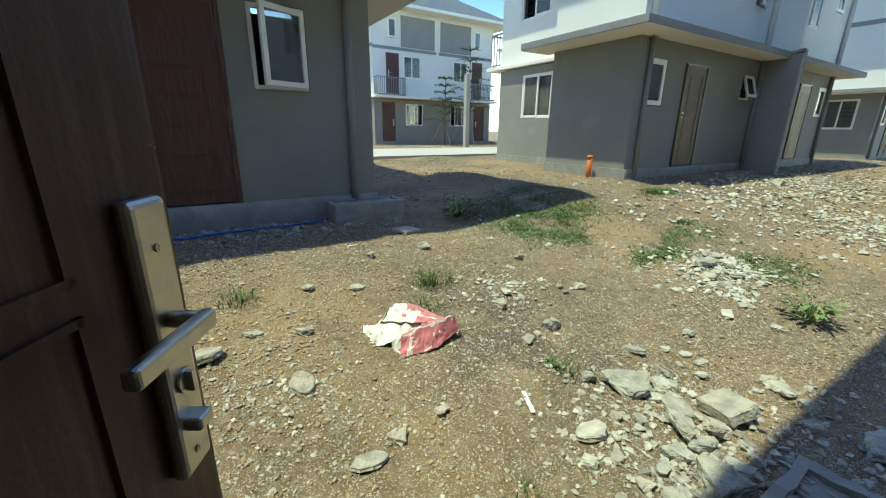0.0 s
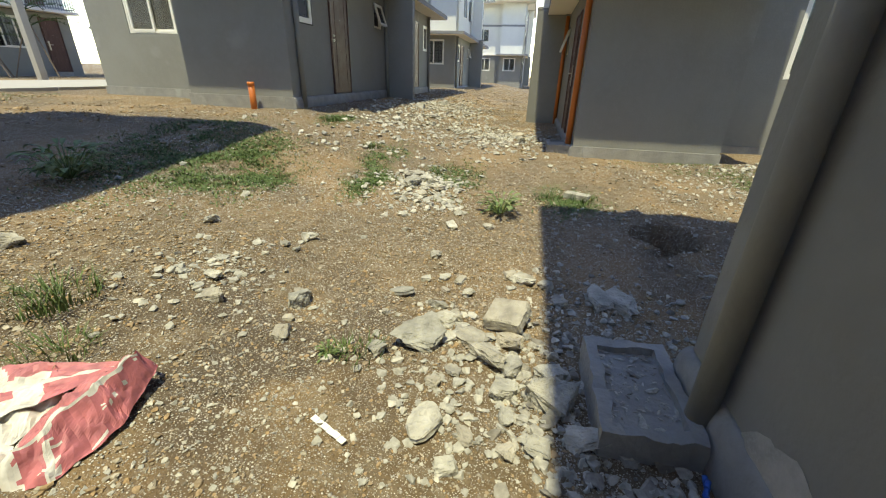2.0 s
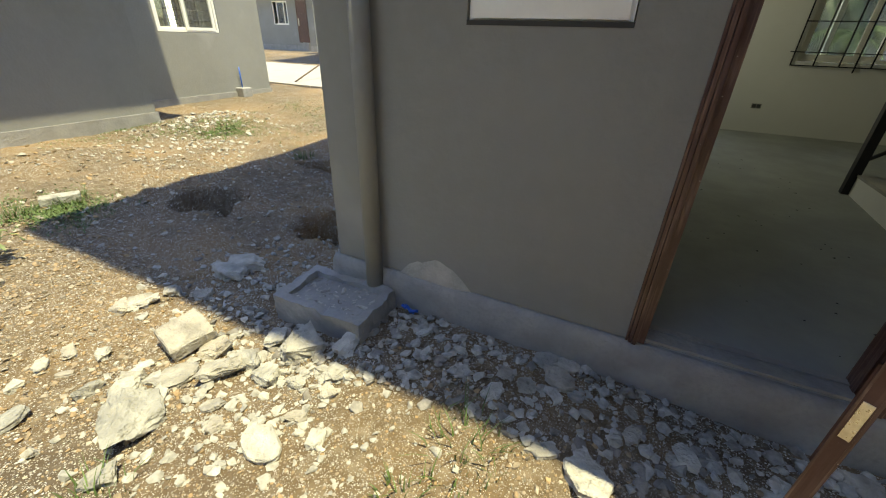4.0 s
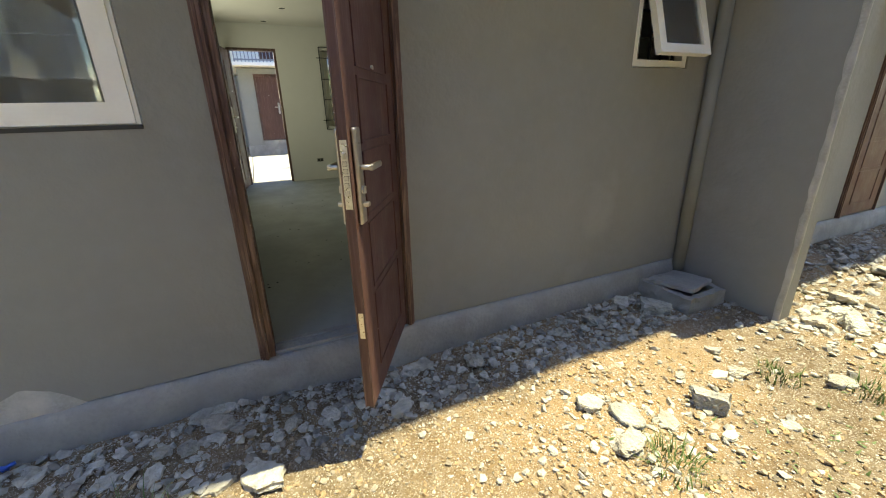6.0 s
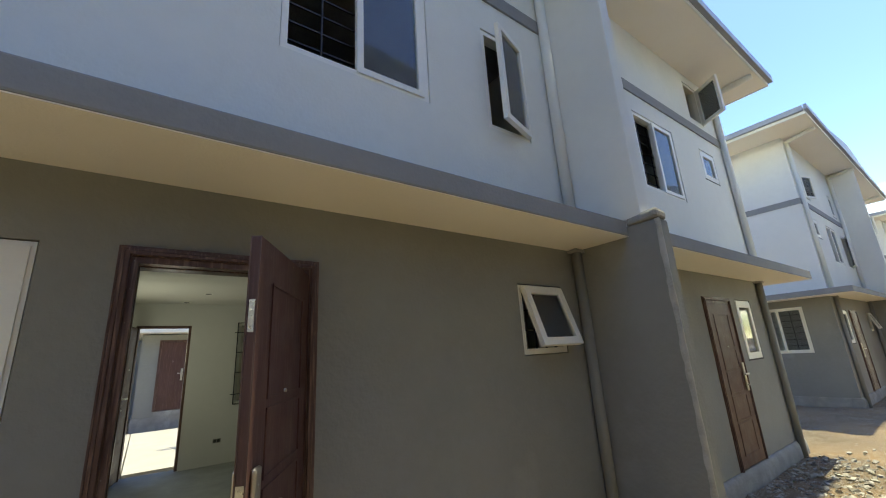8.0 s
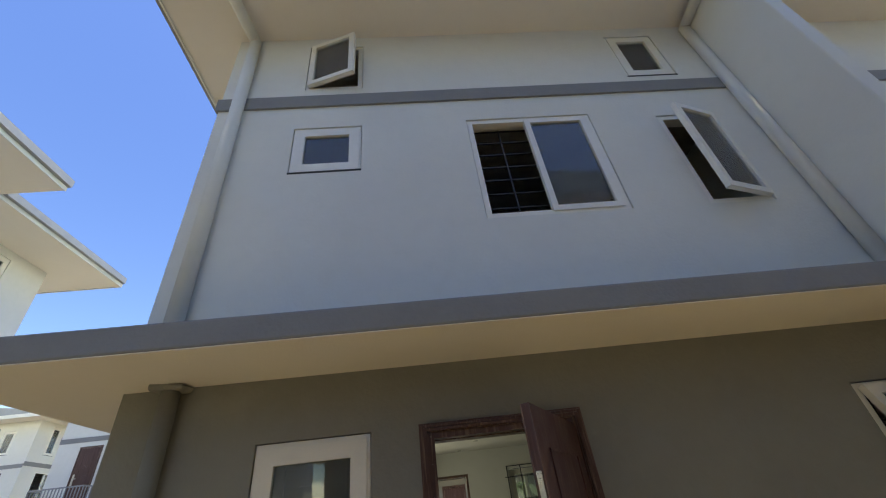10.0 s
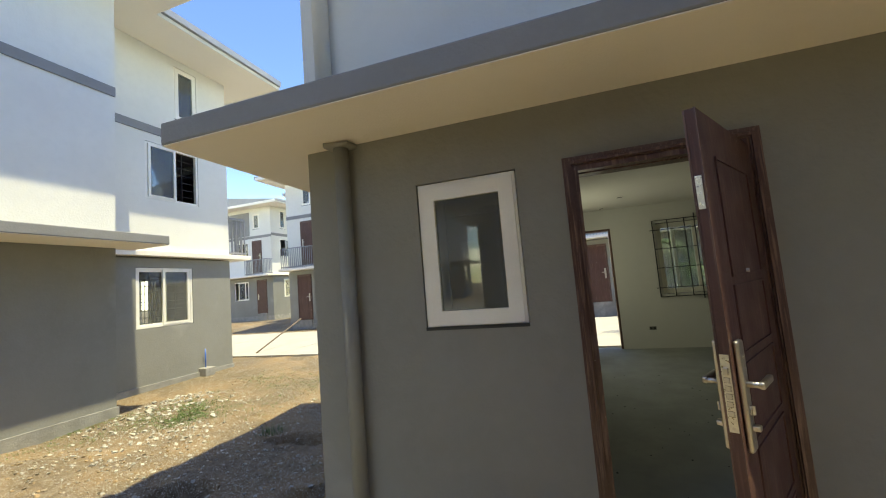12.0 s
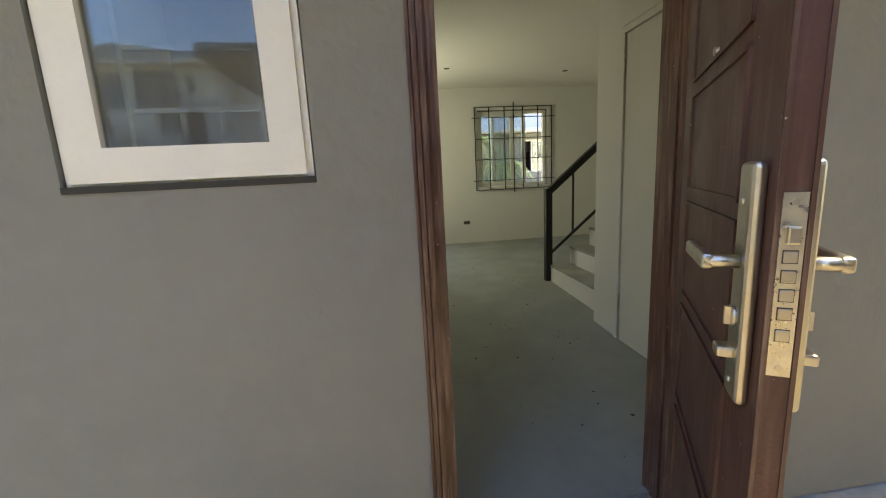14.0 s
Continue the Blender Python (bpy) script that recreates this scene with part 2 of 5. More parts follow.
def rod(bm, a, b, r, n=12, r2=None):
    a, b = Vector(a), Vector(b)
    turn = (b - a).to_track_quat("Z", "Y").to_matrix()
    rings = []
    for p, q in ((a, r), (b, r if r2 is None else r2)):
        rings.append([bm.verts.new(p + turn @ Vector((q * math.cos(i * math.tau / n), q * math.sin(i * math.tau / n), 0))) for i in range(n)])
    for i in range(n):
        f = bm.faces.new((rings[0][i], rings[0][(i + 1) % n], rings[1][(i + 1) % n], rings[1][i]))
        f.smooth = n > 6
    bm.faces.new(rings[0][::-1])
    bm.faces.new(rings[1])


def rods(*rows, n=12):
    bm = bmesh.new()
    for r in rows:
        rod(bm, *r[:3], n=n)
    return bm


def mesh_of(name, bm, mat):
    me = bpy.data.meshes.new(name)
    bmesh.ops.recalc_face_normals(bm, faces=bm.faces)
    bm.to_mesh(me)
    bm.free()
    me.materials.append(mat)
    return me


def part(name, bm, mat, parent=None, label="", at=None):
    ob = new(name, bm if isinstance(bm, bpy.types.Mesh) else mesh_of(name, bm, mat))
    if parent is not None:
        ob.parent = parent
    if at is not None:
        ob.matrix_local = at
    return tagged(ob, label)


def empty(name, parent=None, at=None):
    ob = new(name)
    ob.empty_display_size = 0.2
    ob.parent = parent
    if at is not None:
        ob.matrix_local = at
    return ob


def wall(u0, u1, z0, z1, thick, holes, m):
    """A wall from u0 to u1 along local x, its outer face at y = 0 and its inner face at y = -thick, with rectangular holes (u0, u1, z0, z1) through it."""
    bm = bmesh.new()
    us = sorted({u0, u1, *(min(max(h[i], u0), u1) for h in holes for i in (0, 1))})
    zs = sorted({z0, z1, *(min(max(h[i], z0), z1) for h in holes for i in (2, 3))})

    def solid(i, j):
        if not (0 <= i < len(us) - 1 and 0 <= j < len(zs) - 1):
            return False
        u, z = (us[i] + us[i + 1]) / 2, (zs[j] + zs[j + 1]) / 2
        return not any(h[0] < u < h[1] and h[2] < z < h[3] for h in holes)

    def quad(*ps):
        bm.faces.new([bm.verts.new(m @ Vector(p)) for p in ps])

    for i in range(len(us) - 1):
        for j in range(len(zs) - 1):
            if not solid(i, j):
                continue
            a, b, c, d = us[i], us[i + 1], zs[j], zs[j + 1]
            t = -thick
            quad((a, 0, c), (a, 0, d), (b, 0, d), (b, 0, c))
            quad((a, t, c), (b, t, c), (b, t, d), (a, t, d))
            if not solid(i - 1, j):
                quad((a, 0, c), (a, t, c), (a, t, d), (a, 0, d))
            if not solid(i + 1, j):
                quad((b, 0, c), (b, 0, d), (b, t, d), (b, t, c))
            if not solid(i, j - 1):
                quad((a, 0, c), (b, 0, c), (b, t, c), (a, t, c))
            if not solid(i, j + 1):
                quad((a, 0, d), (a, t, d), (b, t, d), (b, 0, d))
    bmesh.ops.remove_doubles(bm, verts=bm.verts, dist=0.0005)
    return bm


# ---- windows and doors, built at their own origin: x along the wall, y outward, z up ----
def frame_bm(w, h, bar, y0, y1, cx=0.0, z0=0.0):
    a, b = cx - w / 2, cx + w / 2
    return boxes((a, a + bar, y0, y1, z0, z0 + h), (b - bar, b, y0, y1, z0, z0 + h), (a + bar, b - bar, y0, y1, z0, z0 + bar), (a + bar, b - bar, y0, y1, z0 + h - bar, z0 + h))


def pane_bm(w, h, y, cx=0.0, z0=0.0):
    return boxes((cx - w / 2, cx + w / 2, y - 0.003, y + 0.003, z0, z0 + h))


def glazed(w, h, bar, y, parent, cx=0.0, z0=0.0, name="sash", at=None):
    s = part(name, frame_bm(w, h, bar, y - 0.022, y + 0.022, cx, z0), UPVC, parent, at=at)
    g = part("pane", pane_bm(w - 2 * bar + 0.01, h - 2 * bar + 0.01, y, cx, z0 + bar - 0.005), GLASS, s)
    g.visible_shadow = False
    return s


def grille(w, h, y, parent, cols=5, rows=4, z0=0.0, cx=0.0, mat=None, r=0.006):
    bm = bmesh.new()
    a, b = cx - w / 2, cx + w / 2
    for i in range(cols + 1):
        x = a + w * i / cols
        box(bm, x - r, x + r, y - r, y + r, z0, z0 + h)
    for j in range(rows + 1):
        z = z0 + h * j / rows
        box(bm, a, b, y - 3 * r, y - r, z - r, z + r)
    return part("grille", bm, mat or BLACKMETAL, parent)


def window(kind, w, h, parent, at, opening=0.0, flip=1, barred=True):
    """kind: fixed, awning (hinged on top), casement (hinged on one side), slider. Fits a hole w by h whose lower middle is the origin; outer wall face at y = 0."""
    win = empty("window", parent, at)
    part("window_frame", frame_bm(w - 0.012, h - 0.012, 0.045, -0.075, -0.012, 0, 0.006), UPVC, win)
    iw, ih = w - 0.07, h - 0.07
    if kind == "fixed":
        glazed(w - 0.046, h - 0.04, 0.085, -0.022, win, 0, 0.012)
        if 0.8 < h < 0.95:
            grille(0.33, ih - 0.02, -0.085, win, 1, 5, 0.04, 0.0, PALEBAR, 0.006)
        # solid dark strip below the sash, painting the shade of the gap there
        part("open_joint", boxes((-w / 2, w / 2, -0.06, 0.003, -0.012, 0.006)), DARK, win)
    elif kind == "awning":
        glazed(iw, ih, 0.06, 0.022, win, 0, -ih, at=pose(0, -0.01, h - 0.035, opening))
        grille(iw, ih, -0.11, win, 4, 3, 0.035)
    elif kind == "casement":
        glazed(iw, ih, 0.055, 0.022, win, -flip * iw / 2, 0, at=pose(flip * iw / 2, -0.01, 0.035, 0, 0, -flip * opening))
    else:
        half = iw / 2 + 0.03
        glazed(half, ih, 0.05, -0.055, win, -iw / 2 + half / 2 if flip > 0 else iw / 2 - half / 2, 0.035)
        o = opening
        glazed(half, ih, 0.05, -0.02, win, (iw / 2 - half / 2 - o) * flip, 0.035)
        if barred:
            grille(iw, ih, -0.12, win, 4, 7, 0.035)
    return win


def slab_bm(x0, x1, y0, y1, z0, z1, bev=0.012):
    return bevelled(boxes((x0, x1, y0, y1, z0, z1)), bev)


def door_leaf(w, h, parent, at, lever=True, detail=False):
    """Leaf hinged at x = 0 running to x = w; y from -0.02 to 0.02; moulded panels on both faces."""
    leaf = part("leaf", bevelled(boxes((0, w, -0.021, 0.021, 0, h)), 0.003), DOORWOOD, parent, at=at)
    rows = ((0.13, 0.505), (0.535, 0.83), (0.86, 1.125), (1.155, 1.405), (1.435, h - 0.16))
    for y, s in ((0.021, 1), (-0.021, -1)) if detail else ((0.021, 1),):
        for a, b in rows:
            bm = bmesh.new()
            x0, x1 = 0.13, w - 0.15
            t = 0.009
            for r in ((x0, x1, a, a + t), (x0, x1, b - t, b), (x0, x0 + t, a, b), (x1 - t, x1, a, b)):
                box(bm, r[0], r[1], min(y, y + 0.006 * s), max(y, y + 0.006 * s), r[2], r[3])
            part("moulding", bm, DOORWOOD, leaf)
    if lever:
        for s in (1, -1) if detail else (1,):
            y = 0.021 * s
            ys = lambda a, b: (min(y + a * s, y + b * s), max(y + a * s, y + b * s))
            e = part("escutcheon", bevelled(boxes((w - 0.088, w - 0.026, *ys(0, 0.020), 0.855, 1.222)), 0.009, 3), STEEL, leaf)
            for z in (1.165, 0.885):
                bm = rods(((w - 0.057, y + 0.019 * s, z), (w - 0.057, y + 0.0225 * s, z), 0.0055), n=14)
                box(bm, w - 0.0605, w - 0.0535, *ys(0.0222, 0.0232), z - 0.0008, z + 0.0008)
                box(bm, w - 0.0578, w - 0.0562, *ys(0.0222, 0.0232), z - 0.0035, z + 0.0035)
                part("screw", bm, STEEL, leaf)
            bm = rods(((w - 0.057, y + 0.018 * s, 1.075), (w - 0.057, y + 0.066 * s, 1.075), 0.0105))
            lv = bevelled(boxes((w - 0.185, w - 0.047, *ys(0.052, 0.070), 1.063, 1.087)), 0.006, 3)
            part("lever_neck", bm, STEEL, leaf)
            part("lever_handle", lv, STEEL, leaf)
            bm = rods(((w - 0.057, y + 0.019 * s, 0.990), (w - 0.057, y + 0.025 * s, 0.990), 0.0165))
            box(bm, w - 0.0600, w - 0.0540, *ys(0.024, 0.033), 0.976, 1.004)
            part("keyhole_rose", bm, STEEL, leaf)
            part("thumb_turn", bevelled(boxes((w - 0.074, w - 0.044, *ys(0.018, 0.042), 0.924, 0.942)), 0.004), STEEL, leaf)
        lp = part("lock_plate", boxes((w - 0.001, w + 0.002, -0.0135, 0.0135, 0.925, 1.180)), NICKEL, leaf)
        part("latch_bolt", bevelled(boxes((w, w + 0.011, -0.008, 0.008, 1.112, 1.137)), 0.003), STEEL, leaf)
        for z in (1.095, 1.068, 1.042, 1.016, 0.985):
            # raised near-black plate gives the slot its shade by colour; nothing is cut
            part("bolt_slot", boxes((w + 0.0018, w + 0.0028, -0.0085, 0.0085, z - 0.009, z + 0.009)), DARK, leaf)
            if not detail:
                continue
            part("dead_bolt", bevelled(boxes((w + 0.002, w + 0.0045, -0.0078, 0.0078, z - 0.0080, z + 0.0080)), 0.0015), STEEL, leaf)
        for z in (1.168, 0.937) if detail else ():
            part("plate_screw", rods(((w + 0.001, 0, z), (w + 0.0035, 0, z), 0.0045), n=12), STEEL, leaf)
        for y in (-0.0175, 0.0175) if detail else ():
            part("edge_strip", boxes((w - 0.001, w + 0.003, y - 0.0028, y + 0.0028, 0.0, h)), CASINGWOOD, leaf)
        for z in (1.74, 0.42):
            pl = part("latch_plate", bevelled(boxes((w - 0.001, w + 0.0018, -0.011, 0.011, z - 0.06, z + 0.06)), 0.001), NICKEL, leaf)
        part("peephole", rods(((w / 2, -0.03, 1.45), (w / 2, 0.03, 1.45), 0.009)), STEEL, leaf)
    else:
        for z, r in ((1.13, 0.020), (1.04, 0.024)):
            part("lock_rose", rods(((w - 0.06, 0.020, z), (w - 0.06, 0.030, z), r), ((w - 0.06, 0.030, z), (w - 0.06, 0.046, z), r * 0.55), n=16), STEEL, leaf)
        part("peephole", rods(((w / 2, 0.0, 1.45), (w / 2, 0.026, 1.45), 0.009)), STEEL, leaf)
    return leaf


def door(w, h, parent, at, hinge=-1, opening=0.0, lever=True, casing=0.048, leaf_mat=None):
    """Casing round a hole w by h whose lower middle is the origin; hinge -1 or 1: at the low or the high x; opens outward."""
    d = empty("door", parent, at)
    bm = bmesh.new()
    a = w / 2
    for o, q, y in ((1.0, 0.84, 0.015), (0.84, 0.77, 0.007), (0.77, 0.50, 0.027), (0.50, 0.43, 0.017), (0.43, 0.12, 0.034), (0.12, 0.0, 0.022)):
        o, q = o * casing, q * casing
        for s in (-1, 1):
            xs = sorted((s * (a + q), s * (a + o)))
            box(bm, xs[0], xs[1], -0.004, y, 0, h + o)
        box(bm, -a - q, a + q, -0.004, y, h + q, h + o)
    for depth, y0, y1 in ((0.030, -0.052, 0.008), (0.024, -0.064, -0.052), (0.034, -0.15, -0.064)):
        for s in (-1, 1):
            xs = sorted((s * a, s * (a - depth)))
            box(bm, xs[0], xs[1], y0, y1, 0, h)
        box(bm, -a + depth, a - depth, y0, y1, h - depth, h)
    part("door_frame", bm, CASINGWOOD, d)
    lw = w - 0.05
    if hinge < 0:
        door_leaf(lw, h - 0.045, d, pose(-a + 0.026, -0.002, 0.012, 0, 0, opening), lever, opening != 0)
    else:
        door_leaf(lw, h - 0.045, d, pose(a - 0.026, -0.002, 0.012, 0, 0, 180 - opening), lever, True)
    return d


# ---- the twin house: rear wall on y = 0, mirrored about XM; all houses of the estate are of this kind ----
XM, CORNER, RECESS, STEP_Y, FRONT_Y = -3.5, 1.65, 0.55, -2.16, -5.4
BALUSTER = mesh_of("baluster", boxes((-0.012, 0.012, -0.012, 0.012, 0.0, 0.94)), RAILGREY)


def rough_plinth(x0, x1):
    """Foot of the rear wall: trowelled cement with a rounded, wavering top edge."""
    bm = bmesh.new()
    prof = ((-0.16, -0.75), (-0.16, -0.004), (0.006, -0.004), (0.022, -0.012), (0.038, -0.034), (0.047, -0.075), (0.052, -0.16), (0.056, -0.75))
    n = int((x1 - x0) / 0.045)
    rows = []
    for i in range(n + 1):
        x = x0 + (x1 - x0) * i / n
        row = []
        for k, (y, z) in enumerate(prof):
            w = 1.0 if k > 2 else 0.0
            dy = w * (0.010 * noise.noise((x * 2.3, z * 4, 1)) + 0.006 * noise.noise((x * 9, z * 9, 5)))
            dz = -w * (z > -0.5) * (0.006 + 0.010 * noise.noise((x * 3.1, 2, 8)) + 0.005 * noise.noise((x * 13, 6, 3)))
            row.append(bm.verts.new((x, max(y + dy, 0.003) if k > 1 else y, min(z + dz, -0.004))))
        rows.append(row)
    for a, b in zip(rows, rows[1:]):
        for k in range(len(prof) - 1):
            bm.faces.new((a[k], b[k], b[k + 1], a[k + 1])).smooth = k > 1
        bm.faces.new((a[-1], b[-1], b[0], a[0]))
    bm.faces.new(rows[0][::-1])
    bm.faces.new(rows[-1])
    return bm


def house(pipe_mat, rear_open=0.0, shift=0.0, slide=(0.5, 0.5), sash=0.0, side_window=False, EAVE=7.0, wide=1.05, ov=0.77, lip=0.16, levers=True):
    h = empty("house")
    for k, s in enumerate((1, -1)):
        X = lambda x: XM + s * (x - XM)
        span = lambda a, b: (min(X(a), X(b)), max(X(a), X(b)))
        mid = lambda a, b: (X(a) + X(b)) / 2
        # rear wall, ground floor and upper floors
        low = [(*span(0.262 + shift, 0.875 + shift), 1.25, 2.13), (*span(-0.86, -0.045), -0.3, 2.09), (*span(-3.13, -2.57), 1.53, 2.11)]
        ml = Matrix.Identity(4)
        part("wall", wall(*span(XM, CORNER), 0.0, 2.47, 0.15, low, ml), GREY, h)
        part("plinth", rough_plinth(*span(XM, CORNER + 0.03)), CEMENT, h)
        up = [(*span(0.335, 0.935), 4.15, 4.71), (*span(-1.79, -0.62), 3.54, 4.71), (*span(-2.99, -2.43), 3.53, 4.63), (*span(0.33, 0.89), 5.28, 6.05), (*span(-2.95, -2.40), 5.28, 6.05)]
        part("upper_wall", wall(*span(XM, CORNER), 2.615, EAVE, 0.15, up, ml), WHITE, h)
        part("band", boxes((*span(-3.42, CORNER), 0.0, 0.022, 5.0, 5.16)), BAND, h)
        # side walls: rear bay, return, front bay
        side = Matrix.Translation((X(CORNER), 0, 0)) @ (pose(0, 0, 0, 0, 0, -90) if s > 0 else pose(0, 0, 0, 0, 0, 90))
        flip = (lambda a, b: (a, b)) if s > 0 else (lambda a, b: (-b, -a))
        part("side_wall", wall(*flip(0.15, -STEP_Y), 0.0, 2.47, 0.15, [(*flip(0.6, 1.8), 1.08, 2.28)] if side_window else [], side), GREY, h)
        if side_window:
            window("slider", 1.2, 1.2, h, Matrix.Translation((X(CORNER), -1.2, 1.08)) @ (pose(0, 0, 0, 0, 0, -90) if s > 0 else pose(0, 0, 0, 0, 0, 90)), 0.04, flip=s)
        part("side_plinth", wall(*flip(0.165, -STEP_Y + 0.02), -0.75, -0.002, 0.19, [], Matrix.Translation((0.03 * s, 0, 0)) @ side), CEMENT, h)
        part("upper_side_wall", wall(*flip(0.15, -STEP_Y), 2.615, EAVE, 0.15, [], side), WHITE, h)
        part("side_band", boxes((*sorted((X(CORNER), X(CORNER + 0.022))), STEP_Y, 0.022, 5.0, 5.16)), BAND, h)
        ret = Matrix.Translation((0, STEP_Y, 0)) @ pose(0, 0, 0, 0, 0, 180)
        part("return_wall", wall(*sorted((-X(CORNER - 0.15), -X(RECESS - 0.15))), -0.75, 2.47, 0.15, [], ret), GREY, h)
        part("upper_return_wall", wall(*sorted((-X(CORNER - 0.15), -X(RECESS - 0.15))), 2.615, EAVE, 0.15, [], ret), WHITE, h)
        side2 = Matrix.Translation((X(RECESS), 0, 0)) @ (pose(0, 0, 0, 0, 0, -90) if s > 0 else pose(0, 0, 0, 0, 0, 90))
        part("front_side_wall", wall(*flip(-STEP_Y, -FRONT_Y), 0.0, 2.47, 0.15, [(*flip(3.2, 4.4), 1.08, 2.28)], side2), GREY, h)
        part("front_side_plinth", wall(*flip(-STEP_Y, -FRONT_Y + 0.02), -0.75, -0.002, 0.19, [], Matrix.Translation((0.03 * s, 0, 0)) @ side2), CEMENT, h)
        part("upper_front_side_wall", wall(*flip(-STEP_Y, -FRONT_Y), 2.615, EAVE, 0.15, [(*flip(3.4, 4.6), 3.7, 4.9), (*flip(4.05, 4.6), EAVE - 1.4, EAVE - 0.17)], side2), WHITE, h)
        part("front_side_band", boxes((*sorted((X(RECESS), X(RECESS + 0.022))), FRONT_Y, STEP_Y, 5.08, 5.25)), BAND, h)
        # front wall, facing the street
        fr = Matrix.Translation((0, FRONT_Y, 0)) @ pose(0, 0, 0, 0, 0, 180)
        fspan = lambda a, b: tuple(sorted((-X(a), -X(b))))
        fh = [(*fspan(0.03, -0.67), 0.0, 2.25), (*fspan(-1.38, -2.54), 1.05, 2.25)]
        part("front_wall", wall(*fspan(RECESS - 0.15, XM), 0.0, 2.47, 0.15, fh, fr), GREY, h)
        part("front_plinth", wall(*fspan(RECESS - 0.16, XM), -0.75, -0.002, 0.18, [], Matrix.Translation((0, -0.012, 0)) @ fr), CEMENT, h)
        fu = [(*fspan(-0.27, -0.95), 2.75, 4.80), (*fspan(-1.28, -2.44), 3.6, 4.8), (*fspan(-0.35, -0.9), EAVE - 1.4, EAVE - 0.4)]
        part("upper_front_wall", wall(*fspan(RECESS - 0.15, XM), 2.615, EAVE, 0.15, fu, fr), WHITE, h)
        part("front_panel", boxes((*span(-1.15, -3.3), FRONT_Y - 0.03, FRONT_Y, 5.2, EAVE - 0.25)), BAND, h)
        part("front_band", boxes((*span(RECESS, -3.4), FRONT_Y - 0.02, FRONT_Y, 5.0, 5.16)), BAND, h)
        # canopy slabs round the ground floor, and the intermediate floors
        c = 0.56
        part("canopy_soffit", boxes((*span(XM + 0.081, CORNER + c + lip), -0.15, c, 2.469, 2.474)), SOFFIT, h)
        part("canopy", slab_bm(*span(XM + 0.081, CORNER + c + lip + 0.006), -0.15, c + 0.006, 2.474, 2.615), BAND, h)
        part("side_canopy_soffit", boxes((*span(CORNER - 0.15, CORNER + c + lip), STEP_Y - 0.35, -0.15, 2.469, 2.474)), SOFFIT, h)
        part("side_canopy", slab_bm(*span(CORNER - 0.15, CORNER + c + lip + 0.006), STEP_Y - 0.35, -0.15, 2.474, 2.615), BAND, h)
        part("front_canopy", slab_bm(*span(RECESS - 0.2, RECESS + 0.14), FRONT_Y - 0.55, STEP_Y - 0.35, 2.50, 2.61), SOFFIT, h)
        part("street_canopy", slab_bm(*span(XM, RECESS - 0.2), FRONT_Y - 0.55, FRONT_Y + 0.1, 2.50, 2.61), SOFFIT, h)
        # roof
        part("soffit", boxes((*span(XM, CORNER + wide), STEP_Y - ov, ov, EAVE, EAVE + 0.02), (*span(XM, RECESS + wide), FRONT_Y - ov, STEP_Y - ov, EAVE, EAVE + 0.02)), SOFFIT, h)
        ends = ((CORNER, STEP_Y - ov, ov), (RECESS, FRONT_Y - ov, STEP_Y - ov))
        for row in [(*span(XM, CORNER + wide + 0.02), ov, ov + 0.02), (*span(XM, RECESS + wide + 0.02), FRONT_Y - ov - 0.02, FRONT_Y - ov)] + [(*sorted((X(c0 + wide), X(c0 + wide + 0.02))), y0, y1) for c0, y0, y1 in ends]:
            part("fascia", boxes((*row, EAVE - 0.02, EAVE + 0.14)), WHITE, h)
        for row in [(*span(XM, CORNER + wide + 0.09), ov + 0.02, ov + 0.09)] + [(*sorted((X(c0 + wide + 0.02), X(c0 + wide + 0.09))), y0, y1) for c0, y0, y1 in ends]:
            part("gutter", boxes((*row, EAVE + 0.06, EAVE + 0.2)), ROOFING, h)
        bm = bmesh.new()
        for x1, y0, y1 in ((CORNER + wide, STEP_Y - ov, ov), (RECESS + wide, FRONT_Y - ov, STEP_Y - ov)):
            ps = [(X(x1), y0, EAVE + 0.15), (X(x1), y1, EAVE + 0.15), (XM, y1, EAVE + 0.9), (XM, y0, EAVE + 0.9)]
            lo = [bm.verts.new((p[0], p[1], EAVE + 0.03)) for p in ps]
            hi = [bm.verts.new(p) for p in ps]
            bm.faces.new(hi)
            bm.faces.new(lo[::-1])
            for i in range(4):
                bm.faces.new((lo[i], lo[(i + 1) % 4], hi[(i + 1) % 4], hi[i]))
        part("roof", bm, ROOFING, h)
        # down pipes
        px, pq = X(1.355), X(-3.37)
        for x, n in ((px, 0), (pq, 1)):
            bm = bevelled(boxes((x - 0.085, x + 0.085, 0.0, 0.12, 2.435, 2.466)), 0.012)
            for v in bm.verts:
                v.co += Vector((noise.noise(v.co * 17), noise.noise(v.co * 18), 0.6 * noise.noise(v.co * 15))) * 0.02
            part("pipe_collar", bm, CEMENT, h)
            part("down_pipe", rods(((x, 0.055, -0.25), (x, 0.055, 2.462), 0.048), n=16), pipe_mat, h)
            xu = x + 0.1 * s * (1 - n)
            bm = rods(((xu, 0.055, 2.61), (xu, 0.055, EAVE - 0.12), 0.055), n=16)
            rod(bm, (xu, 0.055, EAVE - 0.13), (xu + 0.12 * s * (1 - n), ov - 0.05, EAVE - 0.03), 0.055, n=16)
            part("upper_down_pipe", bm, WHITE, h)
        # windows and doors
        R = lambda a, b, z: Matrix.Translation((mid(a, b), 0, z))
        window("casement" if sash else "fixed", 0.613, 0.88, h, R(0.262 + shift, 0.875 + shift, 1.25), sash, flip=s)
        window("awning", 0.56, 0.58, h, R(-3.13, -2.57, 1.53), 18)
